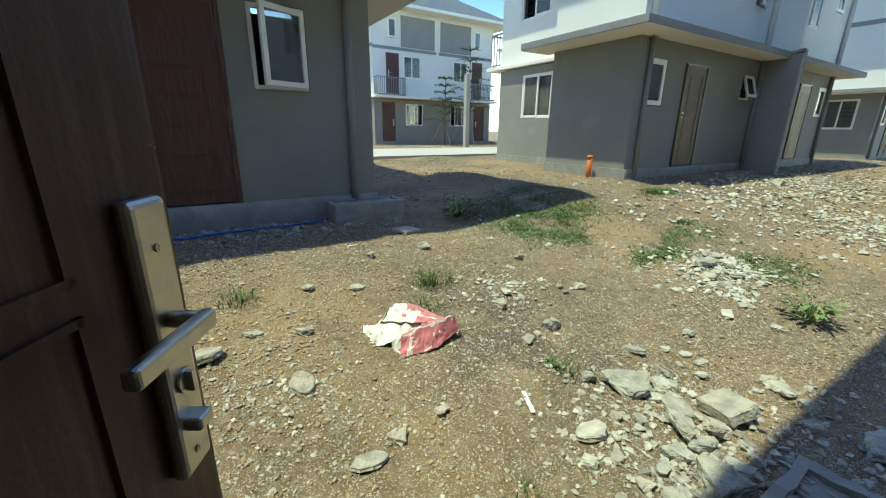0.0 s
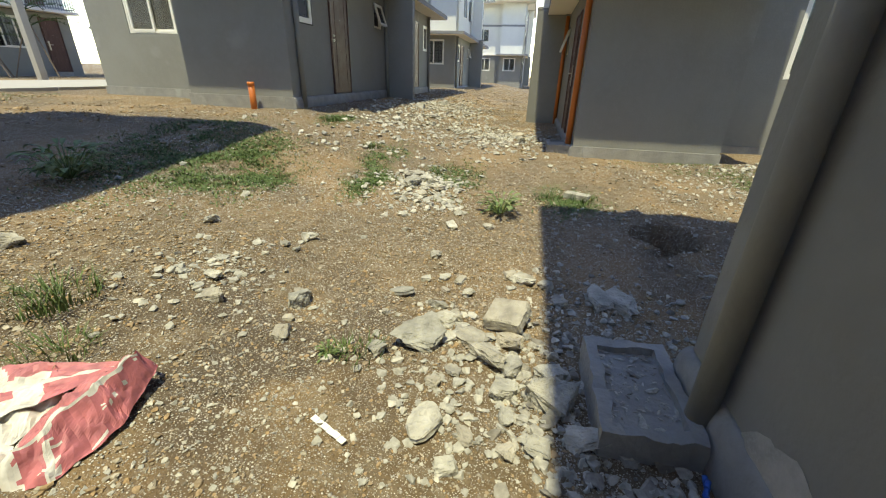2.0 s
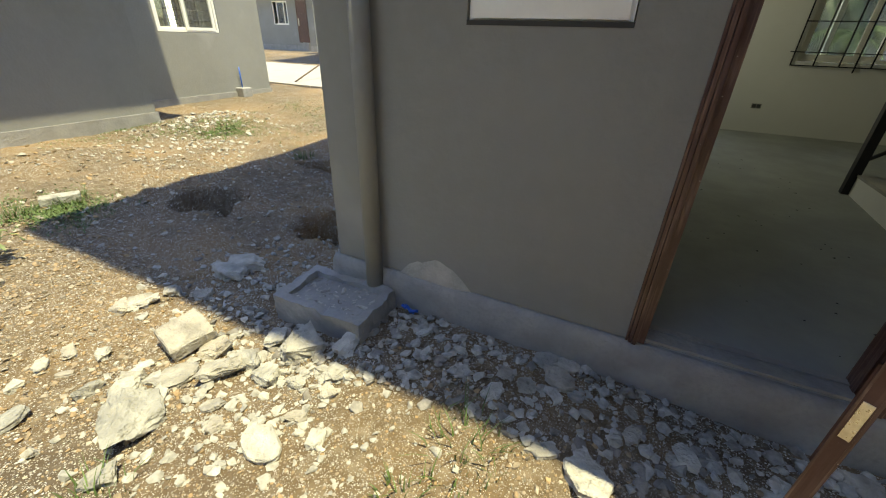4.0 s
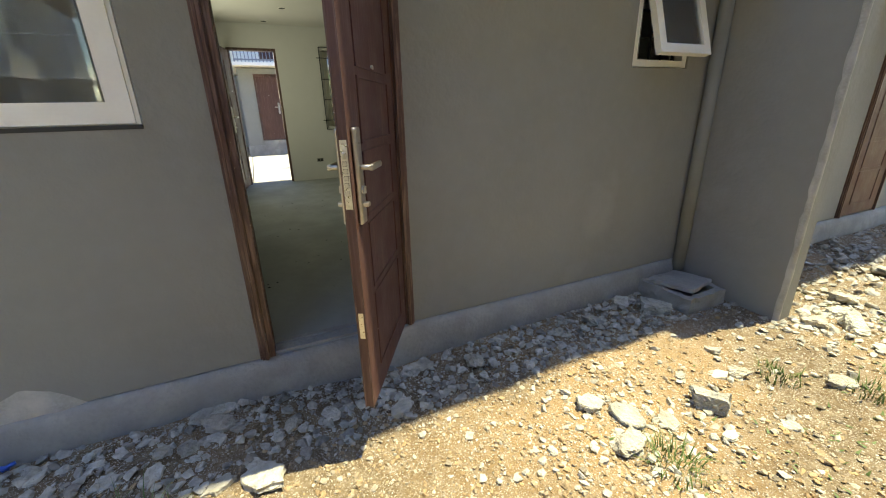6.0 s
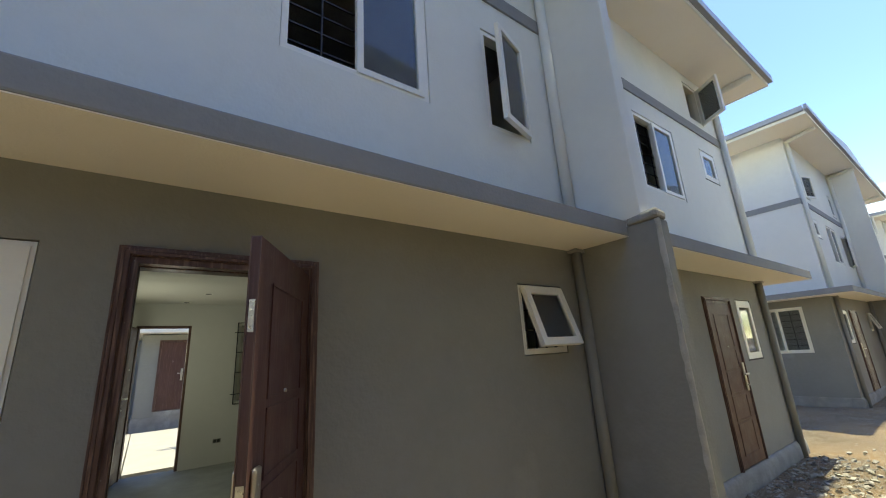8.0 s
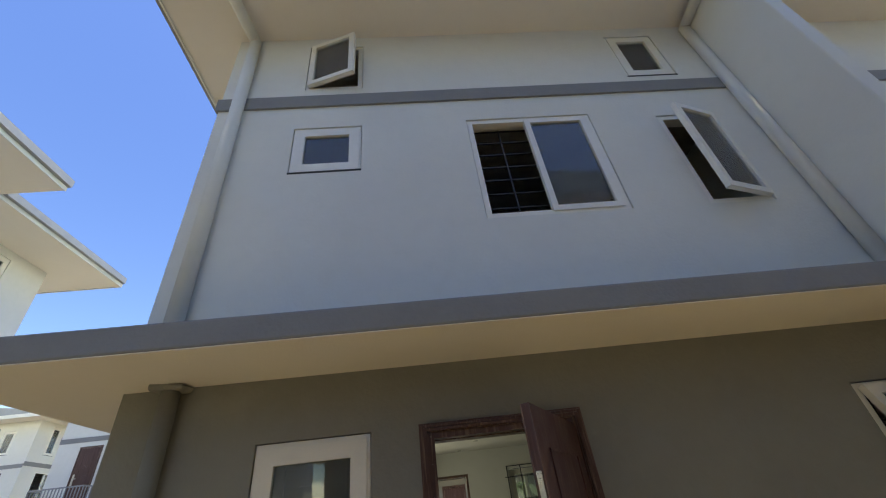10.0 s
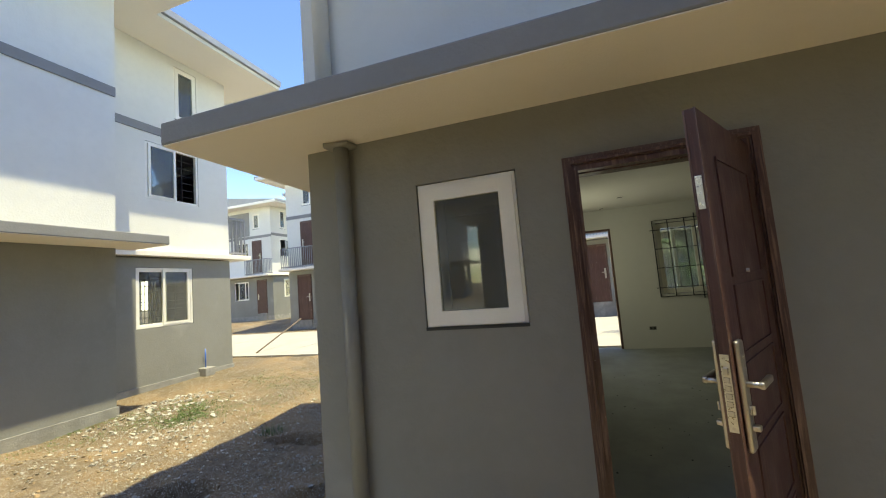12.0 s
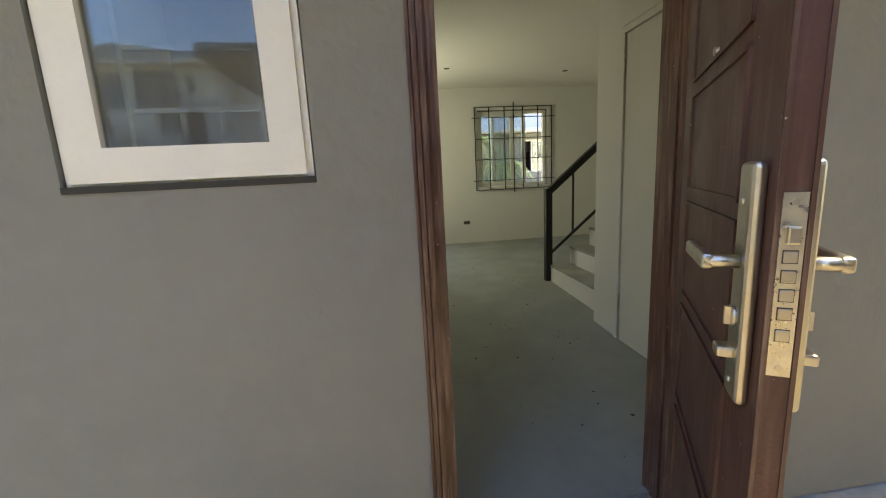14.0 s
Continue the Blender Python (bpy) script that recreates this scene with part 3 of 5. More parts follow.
        window("fixed", 0.60, 0.56, h, R(0.335, 0.935, 4.15))
        window("slider", 1.17, 1.17, h, R(-1.79, -0.62, 3.54), slide[k], flip=1)
        window("casement", 0.56, 1.10, h, R(-2.99, -2.43, 3.53), 17 if k == 0 else 8, flip=-s)
        window("casement", 0.56, 0.77, h, R(0.33, 0.89, 5.28), 17 if k == 0 else 60, flip=s)
        window("fixed", 0.55, 0.77, h, R(-2.95, -2.40, 5.28))
        door(0.815, 2.09, h, R(-0.86, -0.045, 0.0), hinge=-1 if s > 0 else 1, opening=rear_open if k == 0 else 0.0, lever=levers)
        S2 = lambda a, b, z: Matrix.Translation((X(RECESS), -(a + b) / 2, z)) @ (pose(0, 0, 0, 0, 0, -90) if s > 0 else pose(0, 0, 0, 0, 0, 90))
        window("slider", 1.2, 1.2, h, S2(3.2, 4.4, 1.08), 0.04, flip=s)
        window("slider", 1.2, 1.2, h, S2(3.4, 4.6, 3.7), 0.5, flip=s)
        window("fixed", 0.55, 1.23, h, S2(4.05, 4.6, EAVE - 1.4))
        F = lambda a, b, z: Matrix.Translation((mid(a, b), FRONT_Y, z)) @ pose(0, 0, 0, 0, 0, 180)
        window("slider", 1.16, 1.2, h, F(-2.54, -1.38, 1.05), 0.3, flip=s, barred=not (k == 0 and rear_open))
        window("slider", 1.16, 1.2, h, F(-2.44, -1.28, 3.6), 0.04, flip=s)
        window("fixed", 0.55, 1.0, h, F(-0.9, -0.35, EAVE - 1.4))
        part("door_sill", boxes((*span(-0.67, 0.03), FRONT_Y - 0.04, FRONT_Y + 0.16, -0.6, 0.157)), CEMENT, h)
        street = k == 0 and rear_open
        door(0.70, 2.09, h, F(-0.67, 0.03, 0.16), hinge=-1 if s > 0 else 1, opening=-101.0 if street else 0.0)
        door(0.68, 2.05, h, F(-0.95, -0.27, 2.75), hinge=1 if s > 0 else -1)
        # balcony rail over the street door
        b0, b1 = span(-1.15, RECESS)
        yb = FRONT_Y - 0.5
        bm = bmesh.new()
        for z in (2.68, 3.55):
            box(bm, b0, b1, yb - 0.02, yb + 0.02, z - 0.02, z + 0.02)
            for x in (b0, b1):
                box(bm, x - 0.02, x + 0.02, yb + 0.02, FRONT_Y, z - 0.02, z + 0.02)
        rail = part("balcony_rail", bm, RAILGREY, h)
        spots = [(b0 + (b1 - b0) * i / 16, yb) for i in range(17)] + [(x, yb + 0.13 * q) for x in (b0, b1) for q in (1, 2, 3)]
        for x, y in spots:
            part("baluster", BALUSTER, None, rail, at=Matrix.Translation((x, y, 2.61)))
    # party walls that stand out from the rear
    part("fin_wall", slab_bm(XM - 0.08, XM + 0.08, 0.003, 0.83, -0.3, 2.56), GREY, h)
    part("upper_fin_wall", slab_bm(XM - 0.08, XM + 0.08, 0.003, 0.70, 2.62, EAVE - 0.003), WHITE, h)
    bm = bmesh.new()
    rows = []
    for k in range(60):
        z = -0.28 + 2.84 * k / 59
        w = 0.030 + 0.016 * noise.noise((0, 3.1, z * 5)) + 0.008 * noise.noise((7, 0, z * 21))
        d = 0.030 + 0.016 * noise.noise((4, 2, z * 4)) + 0.008 * noise.noise((1, 9, z * 19))
        o = 0.004 + 0.003 * noise.noise((2, 2, z * 30))
        rows.append([bm.verts.new(p) for p in ((XM + 0.08 + 0.003, 0.83 - w, z), (XM + 0.08 + o, 0.83 + o, z), (XM + 0.08 - d, 0.83 + 0.003, z))])
    for a, b in zip(rows, rows[1:]):
        for k in range(2):
            bm.faces.new((a[k], a[k + 1], b[k + 1], b[k])).smooth = True
    part("rough_corner", bm, SMEAR, h)
    bm = bevelled(boxes((XM - 0.07, XM + 0.09, 0.55, 0.84, 2.555, 2.66)), 0.03)
    for v in bm.verts:
        v.co += Vector((noise.noise(v.co * 9), noise.noise(v.co * 8 + Vector((4, 0, 0))), noise.noise(v.co * 7 + Vector((0, 8, 0))))) * 0.03
    part("fin_cap", bm, CEMENT, h)
    part("upper_floor", boxes((XM * 2 - RECESS + 0.16, RECESS - 0.16, FRONT_Y + 0.16, -0.16, 2.62, 2.72), (XM * 2 - RECESS + 0.16, RECESS - 0.16, FRONT_Y + 0.16, -0.16, 5.0, 5.1)), CEMENT, h)
    part("core_wall", boxes((XM - 0.07, XM + 0.07, FRONT_Y + 0.16, -0.16, 0.01, EAVE - 0.01)), INWALL, h)
    return h


def place(h, m, label):
    h.matrix_world = m
    return tagged(h, label, "house")


home = place(house(GREY, 59.5, EAVE=6.22, wide=0.60, ov=0.76, lip=0.06), Matrix.Identity(4), "white and grey three-storey twin house with its rear door open")
east_house = place(house(ORANGE), Matrix.Translation((6.92 + 8.65, 0.06, 0.05)), "twin house with unpainted orange down pipes")
north_house = place(house(GREY, sash=24.0, levers=False), Matrix.Translation((-6.95, 5.2, 0.475)) @ pose(0, 0, 0, 0, 0, 180), "grey and white twin house with a window ajar across the yard")
north_east_house = place(house(GREY, shift=0.42, levers=False), Matrix.Translation((8.70, 5.05, 0.59)) @ pose(0, 0, 0, 0, 0, 180), "grey and white twin house behind an orange pipe stub")
plain_house = place(house(GREY, side_window=True), Matrix.Translation((24.5, 5.0, 0.45)) @ pose(0, 0, 0, 0, 0, 180), "distant grey and white twin house on the same estate")
for x, y, z, turn in ((45.5, 2.2, 0.45, 180), (-15.75, -0.1, 0.0, 0), (-31.5, 0.0, 0.0, 0), (16.15, 27.2, 0.5, 0), (-7.5, -18.9, 0.25, 180), (5.45, -18.9, 0.25, 180), (18.6, -23.5, 0.5, 180), (31.9, 27.2, 0.5, 0), (0.3, 27.2, 0.5, 0), (-22.9, 5.4, 0.45, 180)):
    copy_thing(plain_house, Matrix.Translation((x, y, z)) @ pose(0, 0, 0, 0, 0, turn))


# ---- ground ----
def smooth_step(a, b, v):
    t = min(max((v - a) / (b - a), 0.0), 1.0)
    return t * t * (3 - 2 * t)


HOLES = ((3.62, -0.5, 0.38, 0.8), (3.36, -1.87, 0.32, 0.6), (2.2, -0.70, 0.44, 0.8), (2.25, -1.35, 0.30, 0.5), (8.5, 4.6, 0.5, 0.12))


def ground_z(x, y):
    z = -0.23 + (0.41 + 0.19 * smooth_step(2.4, 5.0, x)) * smooth_step(0.6, 5.0, y) + 0.1 * smooth_step(6, 14, y) + 0.25 * smooth_step(-12.3, -17, y)
    z += 0.12 * smooth_step(4.4, 6.8, x) * (1 - smooth_step(0.8, 3.0, y)) + 0.06 * smooth_step(-1.0, -4.5, y) * smooth_step(1.8, 4.0, x)
    d = math.hypot(x - 3, y - 2)
    bump = 0.05 * noise.noise((x * 0.7, y * 0.7, 0)) + 0.03 * noise.noise((x * 2.1, y * 2.1, 3)) + 0.014 * noise.noise((x * 7, y * 7, 7)) + 0.008 * noise.noise((x * 19, y * 19, 1))
    z += bump * (1 - smooth_step(14, 24, d))
    z += 0.05 * math.exp(-((x - 4.2) ** 2 + (y - 1.85) ** 2) / 0.3) + 0.06 * math.exp(-((x - 10.4) ** 2 / 6 + (y - 3.2) ** 2))
    for hx, hy, r, deep in HOLES:
        q = math.hypot(x - hx, (y - hy) * 1.5) / r * (1 + 0.5 * noise.noise((x * 3.7, y * 3.7, hx)) + 0.25 * noise.noise((x * 11, y * 11, hy)))
        if q < 1.6:
            z += -deep * (1 - smooth_step(0.62, 0.95, q)) + 0.03 * math.exp(-((q - 1.15) / 0.18) ** 2)
    if -8.65 < x < 1.65 and -5.4 < y < 0:
        z = min(z, -0.32)
    return z


def ground():
    fine = lambda a, b, s: [a + i * s for i in range(int(round((b - a) / s)))]
    xs = [-600, -200, -80, -40, -24] + fine(-16, -4, 0.5) + fine(-4, 7, 0.06) + fine(7, 22, 0.4) + [24, 40, 80, 200, 600]
    ys = [-600, -200, -80, -40] + fine(-24, -3, 1.0) + fine(-3, 5.4, 0.06) + fine(5.4, 24, 0.6) + [26, 40, 80, 200, 600]
    vs = [(x, y, ground_z(x, y)) for y in ys for x in xs]
    n = len(xs)
    fs = [(j * n + i, j * n + i + 1, (j + 1) * n + i + 1, (j + 1) * n + i) for j in range(len(ys) - 1) for i in range(n - 1)]
    me = bpy.data.meshes.new("ground")
    me.from_pydata(vs, [], fs)
    me.materials.append(EARTH)
    me.polygons.foreach_set("use_smooth", [True] * len(me.polygons))
    tagged(new("ground", me), "bare brown earth strewn with gravel and rubble", "ground", kind="structure")


ground()

# ---- inside the open house ----
def structure(name, bm, mat, label, category):
    return tagged(part(name, bm, mat), label, category, kind="structure")


def inside():
    bm = bmesh.new()
    back = FRONT_Y + 0.02
    v = [bm.verts.new(p) for p in ((XM + 0.07, -0.012, 0.0), (CORNER - 0.15, -0.012, 0.0), (CORNER - 0.15, back, 0.17), (XM + 0.07, back, 0.17))]
    lo = [bm.verts.new((q.co.x, q.co.y, -0.3)) for q in v]
    bm.faces.new(v)
    bm.faces.new(lo[::-1])
    for i in range(4):
        bm.faces.new((lo[i], lo[(i + 1) % 4], v[(i + 1) % 4], v[i]))
    structure("floor", bm, FLOOR, "smooth grey cement floor with dirt specks", "floor")
    structure("ceiling", boxes((XM + 0.07, CORNER - 0.15, FRONT_Y + 0.15, -0.15, 2.585, 2.612)), CEIL, "flat cream painted ceiling", "ceiling")
    top = 2.585
    low = [(0.262, 0.875, 1.25, 2.13), (-0.86, -0.045, -0.3, 2.09), (-3.13, -2.57, 1.53, 2.11)]
    structure("wall_north", wall(XM + 0.07, CORNER - 0.15, 0.0, top, 0.012, low, Matrix.Translation((0, -0.15, 0))), INWALL, "cream painted inner face of the rear wall", "wall")
    fr = Matrix.Translation((0, FRONT_Y + 0.162, 0)) @ pose(0, 0, 0, 0, 0, 180)
    structure("wall_south", wall(-(RECESS - 0.15), -(XM + 0.07), 0.1, top, 0.012, [(-0.03, 0.67, 0.0, 2.25), (1.38, 2.54, 1.05, 2.25)], fr), INWALL, "cream painted inner face of the street wall", "wall")
    e1 = Matrix.Translation((RECESS - 0.15, 0, 0)) @ pose(0, 0, 0, 0, 0, -90)
    structure("wall_east", wall(-STEP_Y + 0.01, -FRONT_Y - 0.17, 0.05, top, 0.012, [(3.2, 4.4, 1.08, 2.28)], e1), INWALL, "cream painted inner side wall", "wall")
    structure("wall_east_bay", boxes((CORNER - 0.162, CORNER - 0.15, STEP_Y + 0.15, -0.165, 0.0, top), (RECESS - 0.15, CORNER - 0.165, STEP_Y + 0.15, STEP_Y + 0.162, 0.0, top)), INWALL, "cream painted inner wall of the side bay", "wall")
    # toilet wall with its white door
    wx = -1.47
    m = Matrix.Translation((wx, 0, 0)) @ pose(0, 0, 0, 0, 0, -90)
    structure("wall_partition", wall(0.165, 1.72, 0.0, top, 0.10, [(0.68, 1.42, -0.1, 2.12)], m), INWALL, "cream painted partition wall with a doorway", "wall")
    structure("wall_stair", boxes((XM + 0.075, wx - 0.10, -1.72, -1.62, 0.0, top)), INWALL, "cream painted wall beside the stairs", "wall")
    d = tagged(empty("interior_door", at=Matrix.Translation((wx, -1.05, 0.03)) @ pose(0, 0, 0, 0, 0, -90)), "plain white interior door, closed, in its frame", "door")
    part("door_frame", boxes((-0.37, -0.33, -0.1, 0.012, 0, 2.08), (0.33, 0.37, -0.1, 0.012, 0, 2.08), (-0.33, 0.33, -0.1, 0.012, 2.04, 2.08)), INWALL, d)
    part("leaf", bevelled(boxes((-0.325, 0.325, -0.04, 0.0, 0.01, 2.035)), 0.003), INWALL, d)
    for z in (0.25, 1.8):
        part("hinge", rods(((0.33, 0.006, z), (0.33, 0.006, z + 0.09), 0.007)), STEEL, d)
    # stairs climb away from the room beside the partition
    st = tagged(empty("staircase"), "white painted concrete stairs with bare cement treads", "stairs")
    for i in range(9):
        x = -1.58 - 0.22 * i
        if x - 0.22 < XM + 0.08:
            break
        z0 = 0.08 + 0.185 * i
        part("riser", boxes((x - 0.22, x, -2.84, -1.725, 0.02, z0 + 0.165)), INWALL, st)
        part("tread", boxes((x - 0.225, x + 0.008, -2.845, -1.724, z0 + 0.167, z0 + 0.187)), CEMENT, st)
    rail = tagged(empty("stair_railing"), "black painted steel stair railing with a square newel post", "railing")
    part("newel_post", bevelled(boxes((-1.60, -1.53, -2.90, -2.83, 0.085, 1.07)), 0.004), BLACKMETAL, rail)
    slope = math.degrees(math.atan2(0.185, 0.22))
    for name, z, r in (("handrail", 1.03, 0.032), ("lower_rail", 0.36, 0.012)):
        bm = bmesh.new()
        box(bm, 0, 2.0, -r, r, -r, r, pose(-1.56, -2.865, z, 0, -slope, 180))
        part(name, bm, BLACKMETAL, rail)
    for i in range(1, 7):
        x = -1.56 - 0.28 * i
        part("baluster", boxes((x - 0.009, x + 0.009, -2.874, -2.856, 0.36 + 0.84 * 0.28 * i, 1.03 + 0.84 * 0.28 * i)), BLACKMETAL, rail)
    bm = bmesh.new()
    for y0, y1, z in ((-0.14, -0.105, 0.016), (-0.105, -0.06, 0.007), (-0.06, -0.016, 0.014)):
        box(bm, -0.825, -0.08, y0, y1, -0.002, z)
    structure("threshold", bm, CEMENT, "worn grooved cement threshold in the rear doorway", "threshold")
    # small fixtures
    for x, y in ((-0.3, -1.6), (-0.75, -4.1), (-0.55, -5.0), (-2.4, -4.3), (0.4, -3.3)):
        l = tagged(empty("downlight", at=Matrix.Translation((x, y, 2.585))), "small unlit ceiling downlight hole", "downlight", "downlights")
        bm = bmesh.new()
        for r0, r1, z in ((0.055, 0.042, -0.004),):
            ring = [[bm.verts.new((r * math.cos(a * math.tau / 20), r * math.sin(a * math.tau / 20), h)) for a in range(20)] for r, h in ((r0, 0), (r0, z), (r1, z), (r1, 0.0))]
            for q in range(3):
                for a in range(20):
                    bm.faces.new((ring[q][a], ring[q][(a + 1) % 20], ring[q + 1][(a + 1) % 20], ring[q + 1][a]))
        part("trim_ring", bm, UPVC, l)
        # flat dark disc on the ceiling, its colour standing in for a shaded hole
        part("socket", rods(((0, 0, -0.0015), (0, 0, -0.0035), 0.043), n=20), DARK, l)
    o = tagged(empty("socket_outlet", at=Matrix.Translation((-1.15, FRONT_Y + 0.174, 0.50))), "small dark wall socket box without cover", "outlet")
    part("box_rim", bevelled(boxes((-0.055, 0.055, 0, 0.006, -0.03, 0.03)), 0.002), CEMENT, o)
    # two dark plates on the rim, coloured as the shade inside the box
    part("opening", boxes((-0.045, -0.004, 0.006, 0.008, -0.022, 0.022), (0.004, 0.045, 0.006, 0.008, -0.022, 0.022)), DARK, o)
    g = tagged(empty("window_grille", at=Matrix.Translation((-1.96, FRONT_Y + 0.19, 1.01))), "black steel bar grille bolted over the street window", "window grille")
    for x in (-0.63, -0.40, -0.15, 0.0, 0.15, 0.40, 0.63):
        part("upright_bar", boxes((x - 0.007, x + 0.007, 0, 0.014, -0.005 if abs(x) > 0.01 else -0.06, 1.285 if abs(x) > 0.01 else 1.35)), BLACKMETAL, g)
    for z in (0.0, 0.15, 0.48, 0.80, 1.12, 1.28):
        e = 0.68 if z in (0.15, 1.12) else 0.63
        part("cross_bar", boxes((-e, e, 0.014, 0.024, z - 0.006, z + 0.006)), BLACKMETAL, g)
    bm = bmesh.new()
    rng = random.Random(4)
    for i in range(70):
        x, y = rng.uniform(-1.2, 0.2), rng.uniform(-3.6, -0.3)
        r = rng.uniform(0.003, 0.012)
        z = 0.17 * (-y / 5.38) + 0.0005
        a = rng.uniform(0, 6.28)
        ps = [bm.verts.new((x + r * rng.uniform(0.5, 1.3) * math.cos(a + k * math.tau / 6), y + r * rng.uniform(0.5, 1.3) * math.sin(a + k * math.tau / 6), z)) for k in range(6)]
        tip = bm.verts.new((x, y, z + r * 0.5))
        for k in range(6):
            bm.faces.new((ps[k], ps[(k + 1) % 6], tip))
    tagged(part("floor_dirt", bm, DARK), "scattered crumbs of dark dirt on the floor", "dirt", kind="stuff")


inside()


# ---- the yard ----
def island_material(name, colours, rough=0.92, bump=0.006, bump_scale=140.0, source="island"):
    m = bpy.data.materials.new(name)
    m.use_nodes = True
    nt = m.node_tree
    b = nt.nodes["Principled BSDF"]
    b.inputs["Roughness"].default_value = rough
    if source == "island":
        rnd = nt.nodes.new("ShaderNodeNewGeometry").outputs["Random Per Island"]
    else:
        rnd = nt.nodes.new("ShaderNodeObjectInfo").outputs["Random"]
    r = nt.nodes.new("ShaderNodeValToRGB")
    els = r.color_ramp.elements
    for i, c in enumerate(colours):
        e = els[i] if i < 2 else els.new(0.5)
        e.position, e.color = i / (len(colours) - 1), (*c, 1)
    nt.links.new(rnd, r.inputs[0])
    g = nt.nodes.new("ShaderNodeNewGeometry").outputs["Position"]
    n1 = nt.nodes.new("ShaderNodeTexNoise")
    n1.inputs["Scale"].default_value, n1.inputs["Detail"].default_value = bump_scale * 0.25, 6
    nt.links.new(g, n1.inputs["Vector"])
    mr = nt.nodes.new("ShaderNodeMapRange")
    mr.inputs["From Min"].default_value, mr.inputs["From Max"].default_value, mr.inputs["To Min"].default_value, mr.inputs["To Max"].default_value = 0.3, 0.7, 0.62, 1.12
    nt.links.new(n1.outputs["Fac"], mr.inputs["Value"])
    mx = nt.nodes.new("ShaderNodeMix")
    mx.data_type, mx.blend_type = "RGBA", "MULTIPLY"
    mx.inputs["Factor"].default_value = 1.0
    nt.links.new(r.outputs[0], mx.inputs["A"])
    nt.links.new(mr.outputs[0], mx.inputs["B"])
    nt.links.new(mx.outputs["Result"], b.inputs["Base Color"])
    bn = nt.nodes.new("ShaderNodeBump")
    bn.inputs["Strength"].default_value, bn.inputs["Distance"].default_value = 0.7, bump
    n2 = nt.nodes.new("ShaderNodeTexNoise")
    n2.inputs["Scale"].default_value, n2.inputs["Detail"].default_value = bump_scale, 5
    nt.links.new(g, n2.inputs["Vector"])
    nt.links.new(n2.outputs["Fac"], bn.inputs["Height"])
    nt.links.new(bn.outputs[0], b.inputs["Normal"])
    return m


PEBBLES = island_material("mixed_gravel", [(0.17, 0.14, 0.10), (0.40, 0.345, 0.255), (0.56, 0.50, 0.385), (0.30, 0.23, 0.145), (0.42, 0.285, 0.145), (0.74, 0.70, 0.59), (0.23, 0.205, 0.165), (0.50, 0.445, 0.34), (0.34, 0.27, 0.18)])
PALE = island_material("pale_crushed_cement", [(0.66, 0.62, 0.51), (0.48, 0.46, 0.385), (0.74, 0.71, 0.60), (0.42, 0.405, 0.345)])
GREYRUBBLE = island_material("grey_mortar_rubble", [(0.36, 0.335, 0.28), (0.22, 0.20, 0.165), (0.50, 0.475, 0.40), (0.30, 0.27, 0.21), (0.25, 0.20, 0.14), (0.40, 0.38, 0.32)])
BROKEN = island_material("broken_concrete", [(0.46, 0.44, 0.365), (0.60, 0.57, 0.475), (0.38, 0.37, 0.315), (0.66, 0.63, 0.53), (0.48, 0.43, 0.335)], bump=0.03, bump_scale=48, source="object")
LEAF = island_material("weed_leaves", [(0.10, 0.16, 0.045), (0.17, 0.24, 0.075), (0.13, 0.19, 0.06), (0.24, 0.28, 0.12)], 0.6, 0.001)
BLADE = island_material("dry_green_grass", [(0.07, 0.12, 0.03), (0.13, 0.19, 0.055), (0.20, 0.21, 0.085), (0.10, 0.155, 0.04)], 0.65, 0.001)


def stone_shape(seed, detail=1):
    """Vertices and faces of an angular stone about 1 across."""
    rng = random.Random(seed)
    bm = bmesh.new()
    if detail == 0:
        for _ in range(12):
            p = Vector((rng.gauss(0, 1), rng.gauss(0, 1), rng.gauss(0, 1))).normalized() * rng.uniform(0.38, 0.54)
            bm.verts.new((p.x, p.y, p.z * 0.72))
        bmesh.ops.convex_hull(bm, input=bm.verts)
        bmesh.ops.delete(bm, geom=[v for v in bm.verts if not v.link_faces], context="VERTS")
    else:
        for _ in range(24):
            p = Vector((rng.uniform(-1, 1), rng.uniform(-1, 1), rng.uniform(-1, 1)))
            p *= 0.5 / max(abs(p.x), abs(p.y), abs(p.z), 0.3) * rng.uniform(0.75, 1.0)
            bm.verts.new((p.x, p.y * 0.9, p.z * 0.8))
        bmesh.ops.convex_hull(bm, input=bm.verts)
        bmesh.ops.delete(bm, geom=[v for v in bm.verts if not v.link_faces], context="VERTS")
        for step, amp in ((1, 0.11), (1, 0.06), (1, 0.035)):
            bmesh.ops.subdivide_edges(bm, edges=list(bm.edges), cuts=step, use_grid_fill=True)
            bmesh.ops.triangulate(bm, faces=list(bm.faces))
            off = rng.uniform(0, 50)
            for v in bm.verts:
                v.co += v.co.normalized() * amp * (noise.noise(v.co * (4 if amp > 0.1 else 9 if amp > 0.05 else 21) + Vector((off, 0, 0))) - 0.15)
    bmesh.ops.recalc_face_normals(bm, faces=bm.faces)
    bm.verts.index_update()
    vs = np.array([v.co for v in bm.verts])
    fs = [[v.index for v in f.verts] for f in bm.faces]
    bm.free()
    return vs, fs


SMALL = [stone_shape(i, 0) for i in range(14)]


